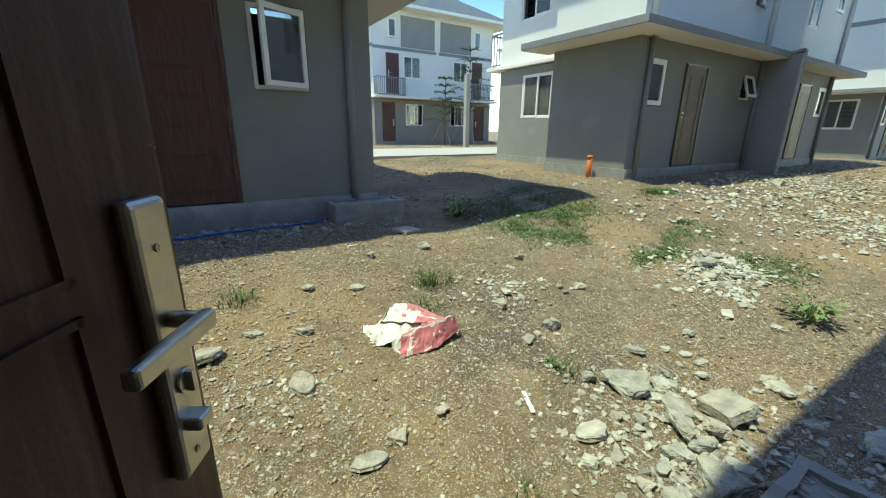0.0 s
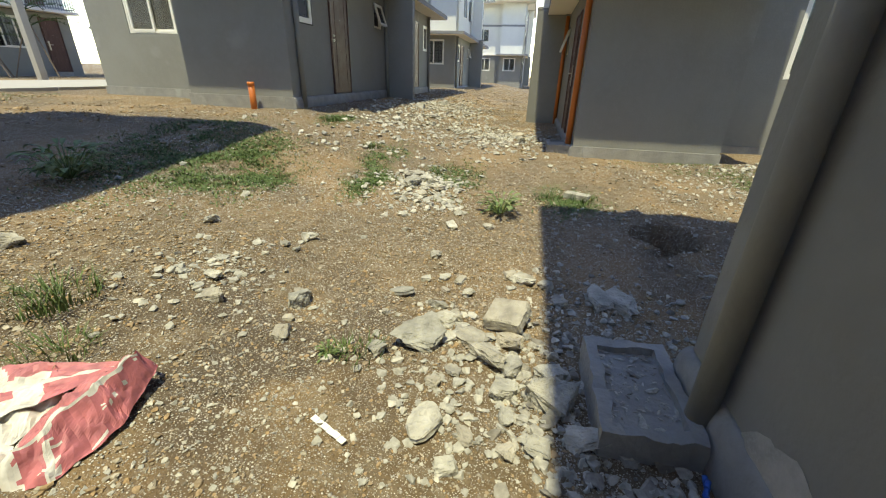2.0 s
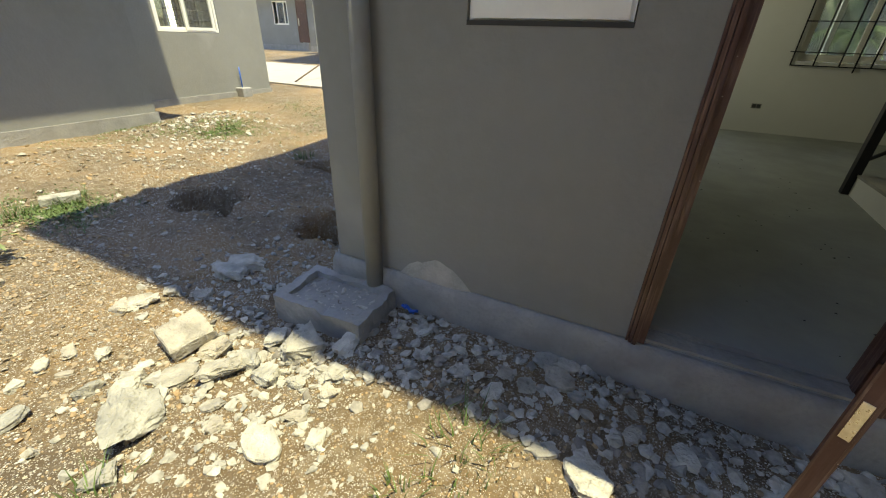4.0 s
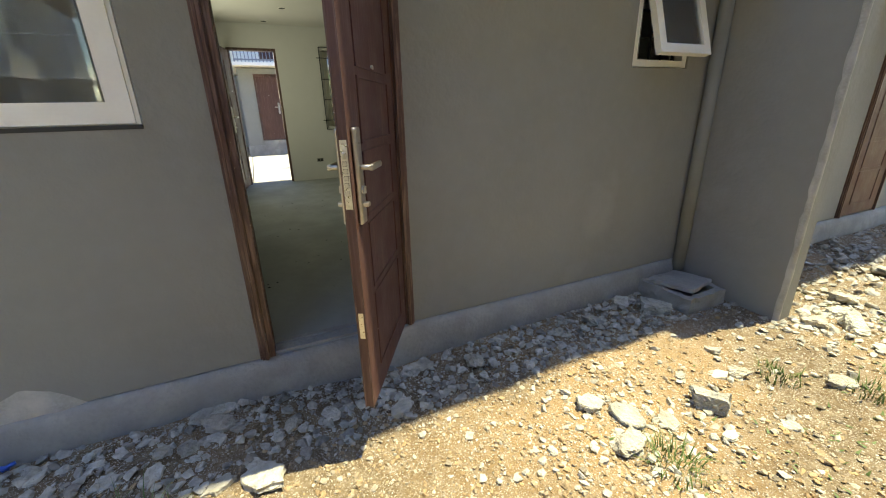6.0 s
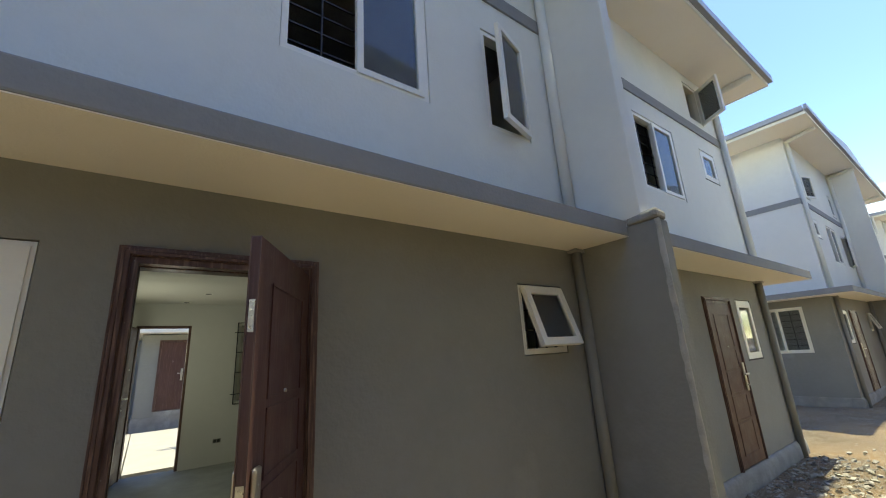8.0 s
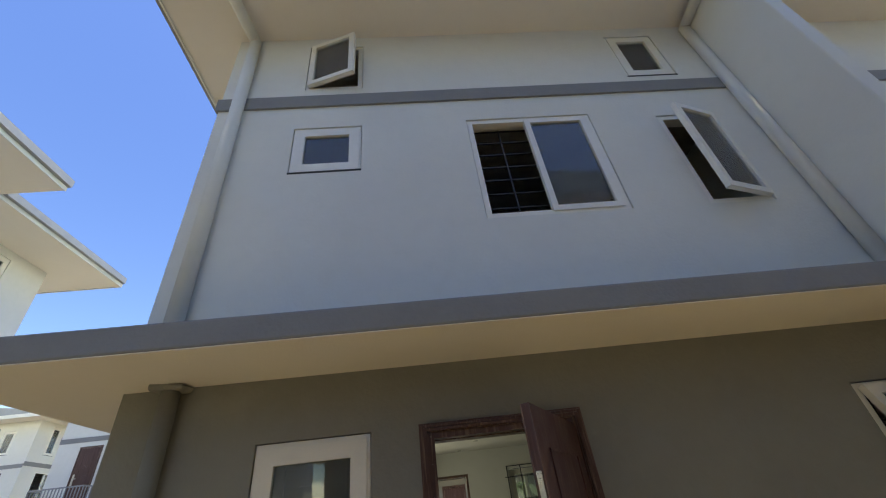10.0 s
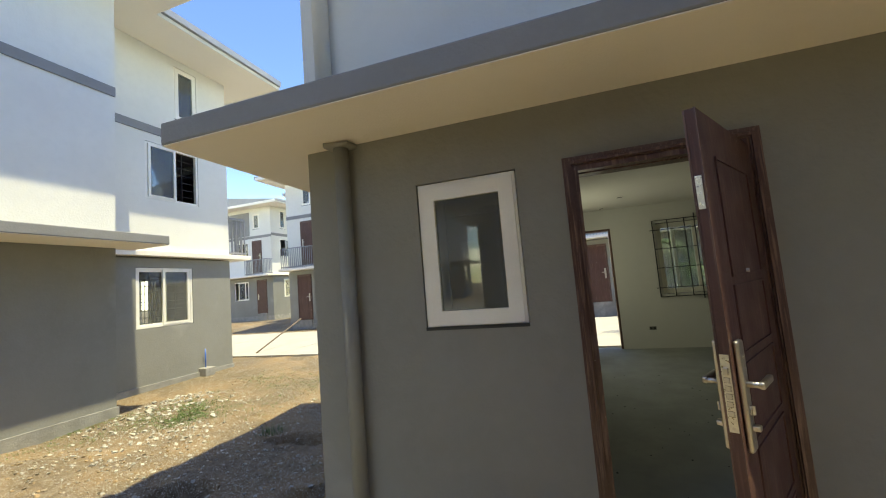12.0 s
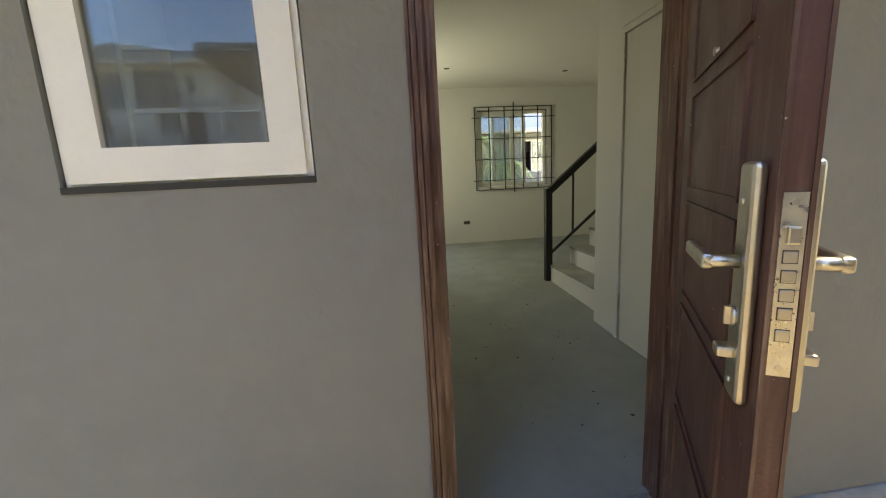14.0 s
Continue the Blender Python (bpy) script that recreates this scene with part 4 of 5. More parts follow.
def scatter(name, spots, mat, label, category):
    """Joins many small stones, at (x, y, size), into one mesh."""
    rng = random.Random(len(spots))
    allv, allf, base = [], [], 0
    for x, y, s in spots:
        vs, fs = SMALL[rng.randrange(len(SMALL))]
        a = rng.uniform(0, math.tau)
        c, q = math.cos(a), math.sin(a)
        rot = np.array(((c, -q, 0), (q, c, 0), (0, 0, 1)))
        w = vs * np.array((1, rng.uniform(0.6, 1.0), rng.uniform(0.6, 1.1))) @ rot.T * s
        tilt = rng.uniform(-0.4, 0.4)
        w[:, 2] += w[:, 0] * tilt
        w += np.array((x, y, ground_z(x, y) + s * 0.10))
        allv.append(w)
        allf += [[i + base for i in f] for f in fs]
        base += len(vs)
    me = bpy.data.meshes.new(name)
    me.from_pydata(np.concatenate(allv).tolist(), [], allf)
    me.materials.append(mat)
    return tagged(new(name, me), label, category, kind="stuff")


def free_ground(x, y):
    return not (-8.7 < x < 1.7 and -5.5 < y < 0.04) and not (1.22 < x < 1.83 and y < 0.42) and not (-3.45 < x < -2.9 and y < 0.52) and not (x > 6.87 and y < 0.1) and not (y > 5.16 and not 1.75 < x < 7.0) and not (y > 5.0 and x > 7.0) and not (0.98 < x < 1.95 and y > 4.72) and not (-3.6 < x < -3.4 and y < 0.86)


def pebble_spots(n, seed, area, lo, hi, patch=0.0, power=2.2):
    rng = random.Random(seed)
    out = []
    while len(out) < n:
        x, y = rng.uniform(area[0], area[1]), rng.uniform(area[2], area[3])
        if not free_ground(x, y):
            continue
        if patch and noise.noise((x * 0.9 + seed, y * 0.9, 4.4)) + 0.35 * noise.noise((x * 3.1, y * 3.1, seed)) < rng.uniform(-0.5, 0.5) * 0.5 + patch - 0.5:
            continue
        out.append((x, y, lo + (hi - lo) * rng.random() ** power))
    return out


def heap_spots(n, seed, cx, cy, rx, ry, lo, hi):
    rng = random.Random(seed)
    out = []
    while len(out) < n:
        x, y = rng.gauss(cx, rx), rng.gauss(cy, ry)
        if free_ground(x, y):
            out.append((x, y, lo + (hi - lo) * rng.random() ** 2))
    return out


scatter("gravel", pebble_spots(30000, 81, (-1.8, 3.4, 0.5, 3.6), 0.006, 0.021, 0.2, 1.8) + pebble_spots(21000, 1, (-2.5, 5.0, 0.35, 4.7), 0.008, 0.040, 0.3) + pebble_spots(6500, 31, (-2.5, 2.6, 2.4, 4.9), 0.010, 0.038, 0.15) + pebble_spots(5000, 2, (-7.5, -1.0, 0.4, 4.0), 0.012, 0.05, 0.35)
        + pebble_spots(5000, 3, (4.0, 14.0, -1.0, 5.3), 0.015, 0.06, 0.42) + pebble_spots(3500, 44, (14.0, 34.0, 0.3, 4.6), 0.03, 0.11, 0.3) + pebble_spots(2500, 45, (1.8, 14.0, 5.3, 12.4), 0.02, 0.07, 0.4) + pebble_spots(1800, 4, (1.75, 6.8, -5.0, 0.4), 0.012, 0.05, 0.4),
        PEBBLES, "brown and white gravel strewn over bare earth", "gravel")
scatter("crushed_cement", pebble_spots(2600, 71, (-2.6, 5.2, 0.5, 4.7), 0.008, 0.034, 0.45, 3.0) + pebble_spots(1500, 72, (1.8, 6.8, -3.5, 0.5), 0.010, 0.06, 0.45) + heap_spots(110, 73, 2.15, 0.0, 0.35, 0.35, 0.015, 0.08) + heap_spots(240, 74, 5.4, -1.7, 0.4, 0.28, 0.015, 0.08) + pebble_spots(6000, 5, (-1.0, 4.5, 1.5, 4.8), 0.008, 0.03, 0.62) + heap_spots(900, 6, 4.2, 1.85, 0.42, 0.24, 0.015, 0.10) + heap_spots(300, 7, 1.85, 2.55, 0.22, 0.2, 0.015, 0.07)
        + heap_spots(2600, 8, 10.2, 3.1, 2.6, 0.7, 0.02, 0.13) + heap_spots(1100, 9, 8.2, 1.3, 0.9, 0.6, 0.02, 0.12) + heap_spots(330, 10, -3.7, 1.1, 0.4, 0.25, 0.015, 0.08) + heap_spots(420, 11, -1.6, 1.1, 0.35, 0.25, 0.012, 0.07)
        + heap_spots(900, 12, -6.0, 1.2, 1.6, 0.5, 0.02, 0.11) + heap_spots(520, 13, 1.45, 0.92, 0.36, 0.3, 0.012, 0.06) + heap_spots(70, 23, 1.75, 1.1, 0.3, 0.28, 0.03, 0.10) + heap_spots(260, 14, 6.6, -2.6, 0.5, 0.5, 0.02, 0.10) + heap_spots(240, 15, -0.2, 2.1, 0.2, 0.2, 0.012, 0.05),
        PALE, "heaps of pale broken cement and plaster", "rubble")
scatter("wall_rubble", pebble_spots(3000, 16, (-3.4, 1.3, 0.06, 0.56), 0.010, 0.085, 0.0, 3.4) + pebble_spots(900, 17, (-8.5, -3.6, 0.06, 0.9), 0.02, 0.11, 0.0) + pebble_spots(900, 18, (-6.0, 1.8, 4.5, 5.14), 0.02, 0.12, 0.0)
        + heap_spots(160, 19, 2.3, 0.2, 0.3, 0.3, 0.012, 0.07) + heap_spots(300, 20, 1.45, 0.62, 0.3, 0.12, 0.02, 0.09),
        GREYRUBBLE, "grey mortar rubble lying along the foot of the walls", "rubble")

LARGE = []
for i in range(10):
    vs, fs = stone_shape(100 + i, 1)
    me = bpy.data.meshes.new("concrete_chunk")
    me.from_pydata(vs.tolist(), [], fs)
    me.materials.append(BROKEN)
    LARGE.append(me)


def plate_mesh(seed):
    """A flat slab of broken concrete with a ragged outline, about 1 across and 0.2 thick."""
    rng = random.Random(seed)
    bm = bmesh.new()
    n = rng.choice((5, 6, 7))
    ring = []
    for k in range(n * 3):
        a = k * math.tau / (n * 3)
        corner = rng.uniform(0.40, 0.56) if k % 3 == 0 else rng.uniform(0.38, 0.47)
        ring.append((corner * math.cos(a), corner * math.sin(a) * 0.8))
    m = len(ring)
    off = rng.uniform(0, 90)
    rows = []
    for f, z in ((0.45, -0.11), (0.86, -0.10), (1.0, -0.05), (0.95, 0.01), (1.01, 0.06), (0.93, 0.10), (0.62, 0.105), (0.3, 0.10)):
        row = []
        for x, y in ring:
            q = Vector((x * f * 6 + off, y * f * 6, z * 9))
            row.append(bm.verts.new((x * f + 0.035 * noise.noise(q), y * f + 0.035 * noise.noise(q + Vector((9, 0, 0))), z + 0.035 * noise.noise(q * 1.3 + Vector((0, 7, 0))))))
        rows.append(row)
    for a, b in zip(rows, rows[1:]):
        for k in range(m):
            bm.faces.new((a[k], a[(k + 1) % m], b[(k + 1) % m], b[k]))
    bm.faces.new(rows[0][::-1])
    bm.faces.new(rows[-1])
    bmesh.ops.triangulate(bm, faces=list(bm.faces))
    return mesh_of("concrete_slab", bm, BROKEN)


PLATES = [plate_mesh(60 + i) for i in range(7)]


def stones(rows, seed, label, group, flat=0.3):
    rng = random.Random(seed)
    for x, y, s in rows:
        plate = rng.random() < flat or s < 0
        s = abs(s)
        me = rng.choice(PLATES if plate else LARGE)
        ob = new("concrete_slab" if plate else "concrete_chunk", me)
        k = s * (1.08 if plate else 1.15)
        tall = rng.uniform(0.5, 0.75) if not plate else rng.uniform(0.7, 1.0)
        z = ground_z(x, y) + k * (0.15 if not plate else 0.07)
        ob.matrix_world = pose(x, y, z, rng.uniform(-12, 12), rng.uniform(-12, 12), rng.uniform(0, 360)) @ Matrix.Diagonal((k, k * rng.uniform(0.7, 0.95), k * tall, 1))
        tagged(ob, "thin broken slab of pale concrete lying on the gravel" if plate else label, "concrete slab" if plate else "concrete chunk", group)


stones([(2.14, 1.46, -0.16), (1.72, 1.22, 0.25), (1.66, 0.87, 0.19), (1.46, 0.78, 0.14), (1.45, 0.58, 0.2), (1.53, 1.02, -0.11), (1.83, 0.98, -0.21), (1.17, 1.07, -0.19), (1.01, 0.95, 0.09), (1.8, 1.96, 0.16), (1.5, 1.88, 0.11), (2.69, 1.37, 0.09), (2.53, 0.71, 0.1), (2.49, 0.57, 0.1), (2.41, 1.13, 0.08), (3.42, 1.05, 0.09), (1.63, 0.75, 0.15), (1.63, 0.56, 0.14), (1.25, 0.45, 0.15), (1.18, 0.64, 0.1), (1.3, 0.76, 0.08), (1.13, 0.75, 0.08)],
       1, "jagged chunk of pale broken concrete", "broken concrete near the catch basin", 0.0)
stones([(1.84, 0.76, 0.15), (1.93, 1.14, 0.11), (2.07, 1.22, 0.1), (1.78, 1.1, -0.12), (1.98, 1.09, 0.1), (1.57, 1.41, 0.11), (2.28, 1.21, -0.08), (2.04, 1.0, -0.09), (2.3, 0.49, 0.1), (2.39, 0.12, 0.22), (1.9, 2.02, -0.08), (2.55, 2.31, 0.1), (2.33, 2.28, 0.06), (2.37, 2.39, 0.07), (1.63, 1.92, 0.06), (1.89, 1.48, 0.05), (2.35, 1.36, 0.07), (2.27, 1.06, 0.08), (1.41, 1.09, 0.07), (1.16, 0.91, 0.08), (1.32, 0.98, -0.06)],
       6, "smaller jagged chunk of broken concrete beside larger ones", "broken concrete near the catch basin", 0.0)
stones([(-0.04, 2.1, -0.2), (0.12, 1.48, -0.18), (1.64, 2.37, 0.12), (2.41, 1.24, 0.1), (0.64, 3.06, 0.14), (2.58, 0.81, 0.1), (2.51, 0.69, 0.1), (0.56, 1.55, 0.08), (0.28, 1.54, 0.1), (1.59, 3.6, 0.13), (-0.53, 2.57, -0.28), (0.26, 3.18, 0.1), (0.98, 3.59, 0.1), (1.8, 2.5, 0.1), (2.0, 2.6, 0.1), (3.3, 1.37, 0.13), (-0.9, 2.0, -0.2), (-0.2, 2.75, -0.12), (0.1, 2.6, 0.1), (0.9, 3.9, 0.12), (2.4, 3.0, 0.1)],
       2, "jagged lump of broken concrete on bare earth", "lumps of concrete in the yard", 0.3)
stones([(2.41, 0.25, 0.2), (2.35, 0.5, 0.08), (2.55, 0.75, 0.12), (2.38, 0.18, 0.13), (0.23, 0.20, -0.17), (0.47, 0.26, 0.08), (0.21, 0.10, -0.13), (0.04, 0.61, -0.22), (0.21, 0.58, -0.13), (0.31, 0.10, -0.15), (0.66, 0.36, -0.12), (0.48, 0.40, -0.12), (0.36, 0.30, 0.09), (-0.1, 0.33, -0.1), (-0.9, 0.15, -0.15), (-0.3, 0.32, -0.14), (-0.62, 0.30, -0.11), (-0.65, 0.47, -0.16), (-1.3, 0.34, -0.1), (-1.9, 0.25, -0.1), (-2.62, 0.14, 0.15), (0.95, 0.2, -0.09), (0.86, 0.34, 0.07), (0.72, 0.24, -0.08)],
       3, "grey lump of mortar rubble at the wall's foot", "rubble at the wall's foot", 0.2)
stones([(-1.56, 0.90, -0.18), (-1.66, 1.05, -0.19), (-1.82, 1.16, -0.14), (-1.50, 1.20, 0.15), (-2.12, 1.17, 0.17), (-2.88, 1.41, -0.15), (-3.35, 1.59, 0.11), (-2.50, 1.83, -0.2), (-2.52, 1.08, 0.11), (-2.61, 0.87, -0.11), (-1.98, 1.36, -0.1), (-2.3, 1.45, 0.09), (-2.2, 0.95, -0.08), (-4.18, 0.9, 0.18), (-4.46, 1.16, 0.16), (-3.56, 0.98, 0.16), (-3.74, 1.12, 0.18), (-3.85, 1.0, 0.14), (-3.66, 1.2, -0.15), (-1.2, 0.3, 0.13), (-2.2, 0.25, 0.12), (-2.75, 0.35, 0.2), (-5.2, 0.8, 0.2), (-5.8, 1.5, 0.22), (-6.6, 1.1, 0.25)],
       4, "sharp-edged lump of whitish broken concrete", "lumps of concrete before the wall", 0.2)
stones([(4.08, 1.96, 0.22), (4.16, 1.67, 0.2), (4.45, 2.04, 0.22), (3.9, 1.8, 0.18), (4.3, 1.85, 0.2), (7.4, 1.9, -0.2), (8.0, 3.4, -0.25), (9.2, 2.9, -0.28), (10.2, 3.5, 0.3), (11.4, 3.0, -0.3), (8.6, 1.0, -0.3), (7.7, 0.9, 0.2), (12.6, 3.4, 0.3), (9.8, 1.6, -0.25)],
       5, "pale lump of demolished plaster in a heap", "heap of demolished plaster", 0.5)
# the thick square slab that stands out among the rubble
bm = bevelled(boxes((-0.11, 0.11, -0.105, 0.105, -0.04, 0.04)), 0.008, 1)
bmesh.ops.subdivide_edges(bm, edges=[e for e in bm.edges if e.calc_length() > 0.05], cuts=4, use_grid_fill=True)
for v in bm.verts:
    v.co += Vector((noise.noise(v.co * 9) * 0.016, noise.noise(v.co * 8 + Vector((3, 0, 0))) * 0.016, noise.noise(v.co * 20) * 0.007))
slab = new("paving_slab", mesh_of("paving_slab", bm, BROKEN))
slab.matrix_world = Matrix.Translation((2.01, 0.80, ground_z(2.01, 0.80) + 0.075)) @ Matrix.Rotation(radians(13), 4, Vector((-0.87, -0.5, 0))) @ pose(0, 0, 0, 0, 0, 76)
tagged(slab, "thick square slab of pale cement propped on rubble", "slab")
bm = bevelled(boxes((-0.16, 0.16, -0.1, 0.1, -0.018, 0.018)), 0.006, 1)
slab = new("plaster_sheet", mesh_of("plaster_sheet", bm, PALE))
slab.matrix_world = pose(1.67, 4.18, ground_z(1.67, 4.18) + 0.03, 4, 6, 30)
tagged(slab, "flat white piece of plaster by the basin", "slab")


# catch basins under the down pipes
def basin(x0, x1, y0, y1, top, label, lid=False):
    b = tagged(empty("catch_basin"), label, "catch basin")
    low = top - 0.45
    t = 0.055
    bm = boxes((x0, x1, y0, y0 + t, low, top), (x0, x1, y1 - t, y1, low, top), (x0, x0 + t, y0 + t, y1 - t, low, top), (x1 - t, x1, y0 + t, y1 - t, low, top))
    bmesh.ops.subdivide_edges(bm, edges=[e for e in bm.edges if e.calc_length() > 0.15], cuts=9, use_grid_fill=True)
    for v in bm.verts:
        v.co += Vector((noise.noise(v.co * 6), noise.noise(v.co * 7 + Vector((5, 5, 5))), noise.noise(v.co * 8))) * 0.016 + Vector((noise.noise(v.co * 23), noise.noise(v.co * 25), 0.9 * noise.noise(v.co * 24))) * 0.012
    part("rim", bm, CEMENT, b)
    part("fill", boxes((x0 + t - 0.02, x1 - t + 0.02, y0 + t - 0.02, y1 - t + 0.02, low, top - (0.03 if not lid else 0.12))), CEMENT, b)
    if lid:
        bm = bevelled(boxes((-0.19, 0.19, -0.15, 0.15, 0.0, 0.035)), 0.006, 1)
        bmesh.ops.subdivide_edges(bm, edges=[e for e in bm.edges if e.calc_length() > 0.1], cuts=4, use_grid_fill=True)
        for v in bm.verts:
            v.co += Vector((noise.noise(v.co * 14), noise.noise(v.co * 13 + Vector((3, 0, 0))), 0.4 * noise.noise(v.co * 9))) * 0.012
        part("lid", bm, CEMENT, b, "cracked cement lid", pose((x0 + x1) / 2 - 0.01, (y0 + y1) / 2, top + 0.004, 2, -3, 14))
    return b


basin(1.21, 1.785, 0.055, 0.42, -0.10, "low rough cement catch basin full of mortar crumbs")
basin(-3.36, -2.92, 0.035, 0.49, -0.10, "cement catch basin with a cracked lid beside the party wall", True)
basin(6.99, 7.62, 0.10, 0.46, 0.04, "shallow cement drain trough beside the house corner")
basin(1.0, 1.93, 4.74, 5.16, 0.42, "long rough cement catch basin at the house corner")
rng = random.Random(21)
allv, allf, base = [], [], 0
for i in range(170):
    vs, fs = SMALL[rng.randrange(14)]
    s = rng.uniform(0.006, 0.026) if i > 16 else rng.uniform(0.03, 0.055)
    w = vs * np.array((rng.uniform(0.9, 2.2), 0.6, 0.3)) * s
    a = rng.uniform(0, 6.28)
    w = np.stack((w[:, 0] * math.cos(a) - w[:, 1] * math.sin(a), w[:, 0] * math.sin(a) + w[:, 1] * math.cos(a), w[:, 2]), 1)
    w += np.array((rng.uniform(1.27, 1.73), rng.uniform(0.11, 0.37), -0.128 + s * 0.10))
    allv.append(w)
    allf += [[q + base for q in f] for f in fs]
    base += len(vs)
me = bpy.data.meshes.new("mortar_crumbs")
me.from_pydata(np.concatenate(allv).tolist(), [], allf)
me.materials.append(GREYRUBBLE)
tagged(new("mortar_crumbs", me), "thin flakes of grey mortar lying in the catch basin", "rubble", kind="stuff")

# a smear of bare cement on the painted wall by the basin
bm = bmesh.new()
cols, rws = 18, 12
grid = [[None] * (rws + 1) for _ in range(cols + 1)]
for i in range(cols + 1):
    u = i / cols
    h = 0.20 * math.sin(math.pi * u) ** 0.9 * (0.82 + 0.22 * noise.noise((u * 4, 0, 2)) + 0.05 * noise.noise((u * 17, 4, 2)))
    for j in range(rws + 1):
        w = j / rws
        edge = 4 * u * (1 - u) * (1 - w)
        grid[i][j] = bm.verts.new((0.75 + 0.48 * u, 0.002 + 0.02 * min(edge, 0.5) + 0.004 * noise.noise((u * 14, w * 9, 1)) * min(1, 3 * edge), -0.03 + h * w))
for i in range(cols):
    for j in range(rws):
        f = bm.faces.new((grid[i][j], grid[i + 1][j], grid[i + 1][j + 1], grid[i][j + 1]))
        f.smooth = True
tagged(part("cement_patch", bm, SMEAR), "rough patch of bare cement smeared on the grey wall", "cement patch")


# crumpled cement sack
def sack():
    red = island_material("faded_red_print", [(0.52, 0.15, 0.165), (0.57, 0.21, 0.22)], 0.6, 0.003, 60)
    paper = island_material("dirty_sack_paper", [(0.72, 0.69, 0.61), (0.78, 0.75, 0.67)], 0.7, 0.003, 60)
    holder = tagged(empty("cement_sack", at=pose(0.72, 2.30, ground_z(0.72, 2.30), 0, 0, -22)), "crumpled empty cement sack, white with faded red print", "sack")
    # each sheet: the line of its near edge, the line of its far edge, and where the red print lies on it
    front = lambda a, b: a > 0.16 and not (0.30 < a < 0.37 and b < 0.8) and not (0.58 < a < 0.84 and 0.50 < b < 0.66 and int(a * 50) % 3 == 0) and b < 0.93
    sheets = (
        (((-0.11, -0.19, 0.008), (-0.01, -0.27, 0.004), (0.20, -0.19, 0.004), (0.36, -0.05, 0.05)), ((-0.11, -0.17, 0.07), (0.02, -0.15, 0.11), (0.18, -0.10, 0.15), (0.33, -0.04, 0.15)), front),
        (((-0.11, -0.17, 0.07), (0.02, -0.15, 0.11), (0.18, -0.10, 0.15), (0.33, -0.04, 0.15)), ((-0.05, -0.06, 0.03), (0.06, 0.04, 0.03), (0.17, 0.05, 0.08), (0.32, 0.03, 0.09)), lambda a, b: a > 0.12 and b > 0.10),
        (((-0.17, 0.15, 0.055), (-0.05, 0.10, 0.06), (0.07, 0.06, 0.07), (0.33, 0.02, 0.09)), ((-0.06, 0.43, 0.06), (0.05, 0.38, 0.08), (0.16, 0.27, 0.07), (0.34, 0.06, 0.06)), lambda a, b: (a > 0.62 and not 0.5 < b < 0.62) or (a > 0.3 + 0.2 * (1 - b) and b > 0.72) or (0.3 < a < 0.42 and 0.35 < b < 0.5)),
        (((-0.29, -0.12, 0.008), (-0.20, -0.16, 0.03), (-0.14, -0.17, 0.05), (-0.10, -0.17, 0.07)), ((-0.30, 0.13, 0.04), (-0.20, 0.08, 0.06), (-0.10, 0.0, 0.06), (-0.04, -0.06, 0.04)), lambda a, b: False),
        (((-0.22, 0.08, 0.05), (-0.12, 0.02, 0.045), (-0.04, -0.03, 0.03), (0.06, 0.02, 0.02)), ((-0.19, 0.19, 0.035), (-0.08, 0.17, 0.04), (0.02, 0.14, 0.04), (0.12, 0.10, 0.05)), lambda a, b: False),
        (((-0.17, 0.15, 0.055), (-0.14, 0.23, 0.06), (-0.11, 0.32, 0.06), (-0.06, 0.43, 0.06)), ((-0.22, 0.13, 0.004), (-0.19, 0.24, 0.004), (-0.15, 0.35, 0.004), (-0.08, 0.47, 0.004)), lambda a, b: False),
        (((0.36, -0.05, 0.05), (0.38, -0.02, 0.05), (0.37, 0.04, 0.04), (0.36, 0.07, 0.03)), ((0.33, -0.04, 0.15), (0.34, 0.0, 0.14), (0.335, 0.03, 0.11), (0.33, 0.04, 0.09)), lambda a, b: True))
    n, m = 36, 20
    red_bm, paper_bm = bmesh.new(), bmesh.new()

    def along(line, a):
        q = min(int(a * 3), 2)
        f = a * 3 - q
        return Vector(line[q]).lerp(Vector(line[q + 1]), f * f * (3 - 2 * f) * 0.4 + f * 0.6)

    for near, far, inked in sheets:
        grids = {}

        def at(bm, i, j):
            if (bm, i, j) not in grids:
                p = along(near, i / n).lerp(along(far, i / n), j / m)
                calm = min(1.0, 6 * min(j / m, 1 - j / m) + 0.25)
                crease = abs(noise.noise((p.x * 13 + p.y * 5, p.y * 12, 4))) * 0.045 + abs(noise.noise((p.x * 31, p.y * 27 - p.x * 9, 9))) * 0.018 - 0.018
                grids[bm, i, j] = bm.verts.new((p.x + 0.012 * noise.noise(p * 14), p.y + 0.012 * noise.noise(p * 15 + Vector((5, 0, 0))), max(0.003, p.z + crease * calm)))
            return grids[bm, i, j]

        for i in range(n):
            for j in range(m):
                a, b = (i + 0.5) / n, (j + 0.5) / m
                wob = 0.05 * noise.noise((a * 9, b * 9, 3))
                bm = red_bm if inked(a + wob, b + wob) and noise.noise((a * 12, b * 9, 17)) < 0.55 else paper_bm
                bm.faces.new((at(bm, i, j), at(bm, i + 1, j), at(bm, i + 1, j + 1), at(bm, i, j + 1)))
    part("printed_side", red_bm, red, holder)
    part("paper_side", paper_bm, paper, holder)


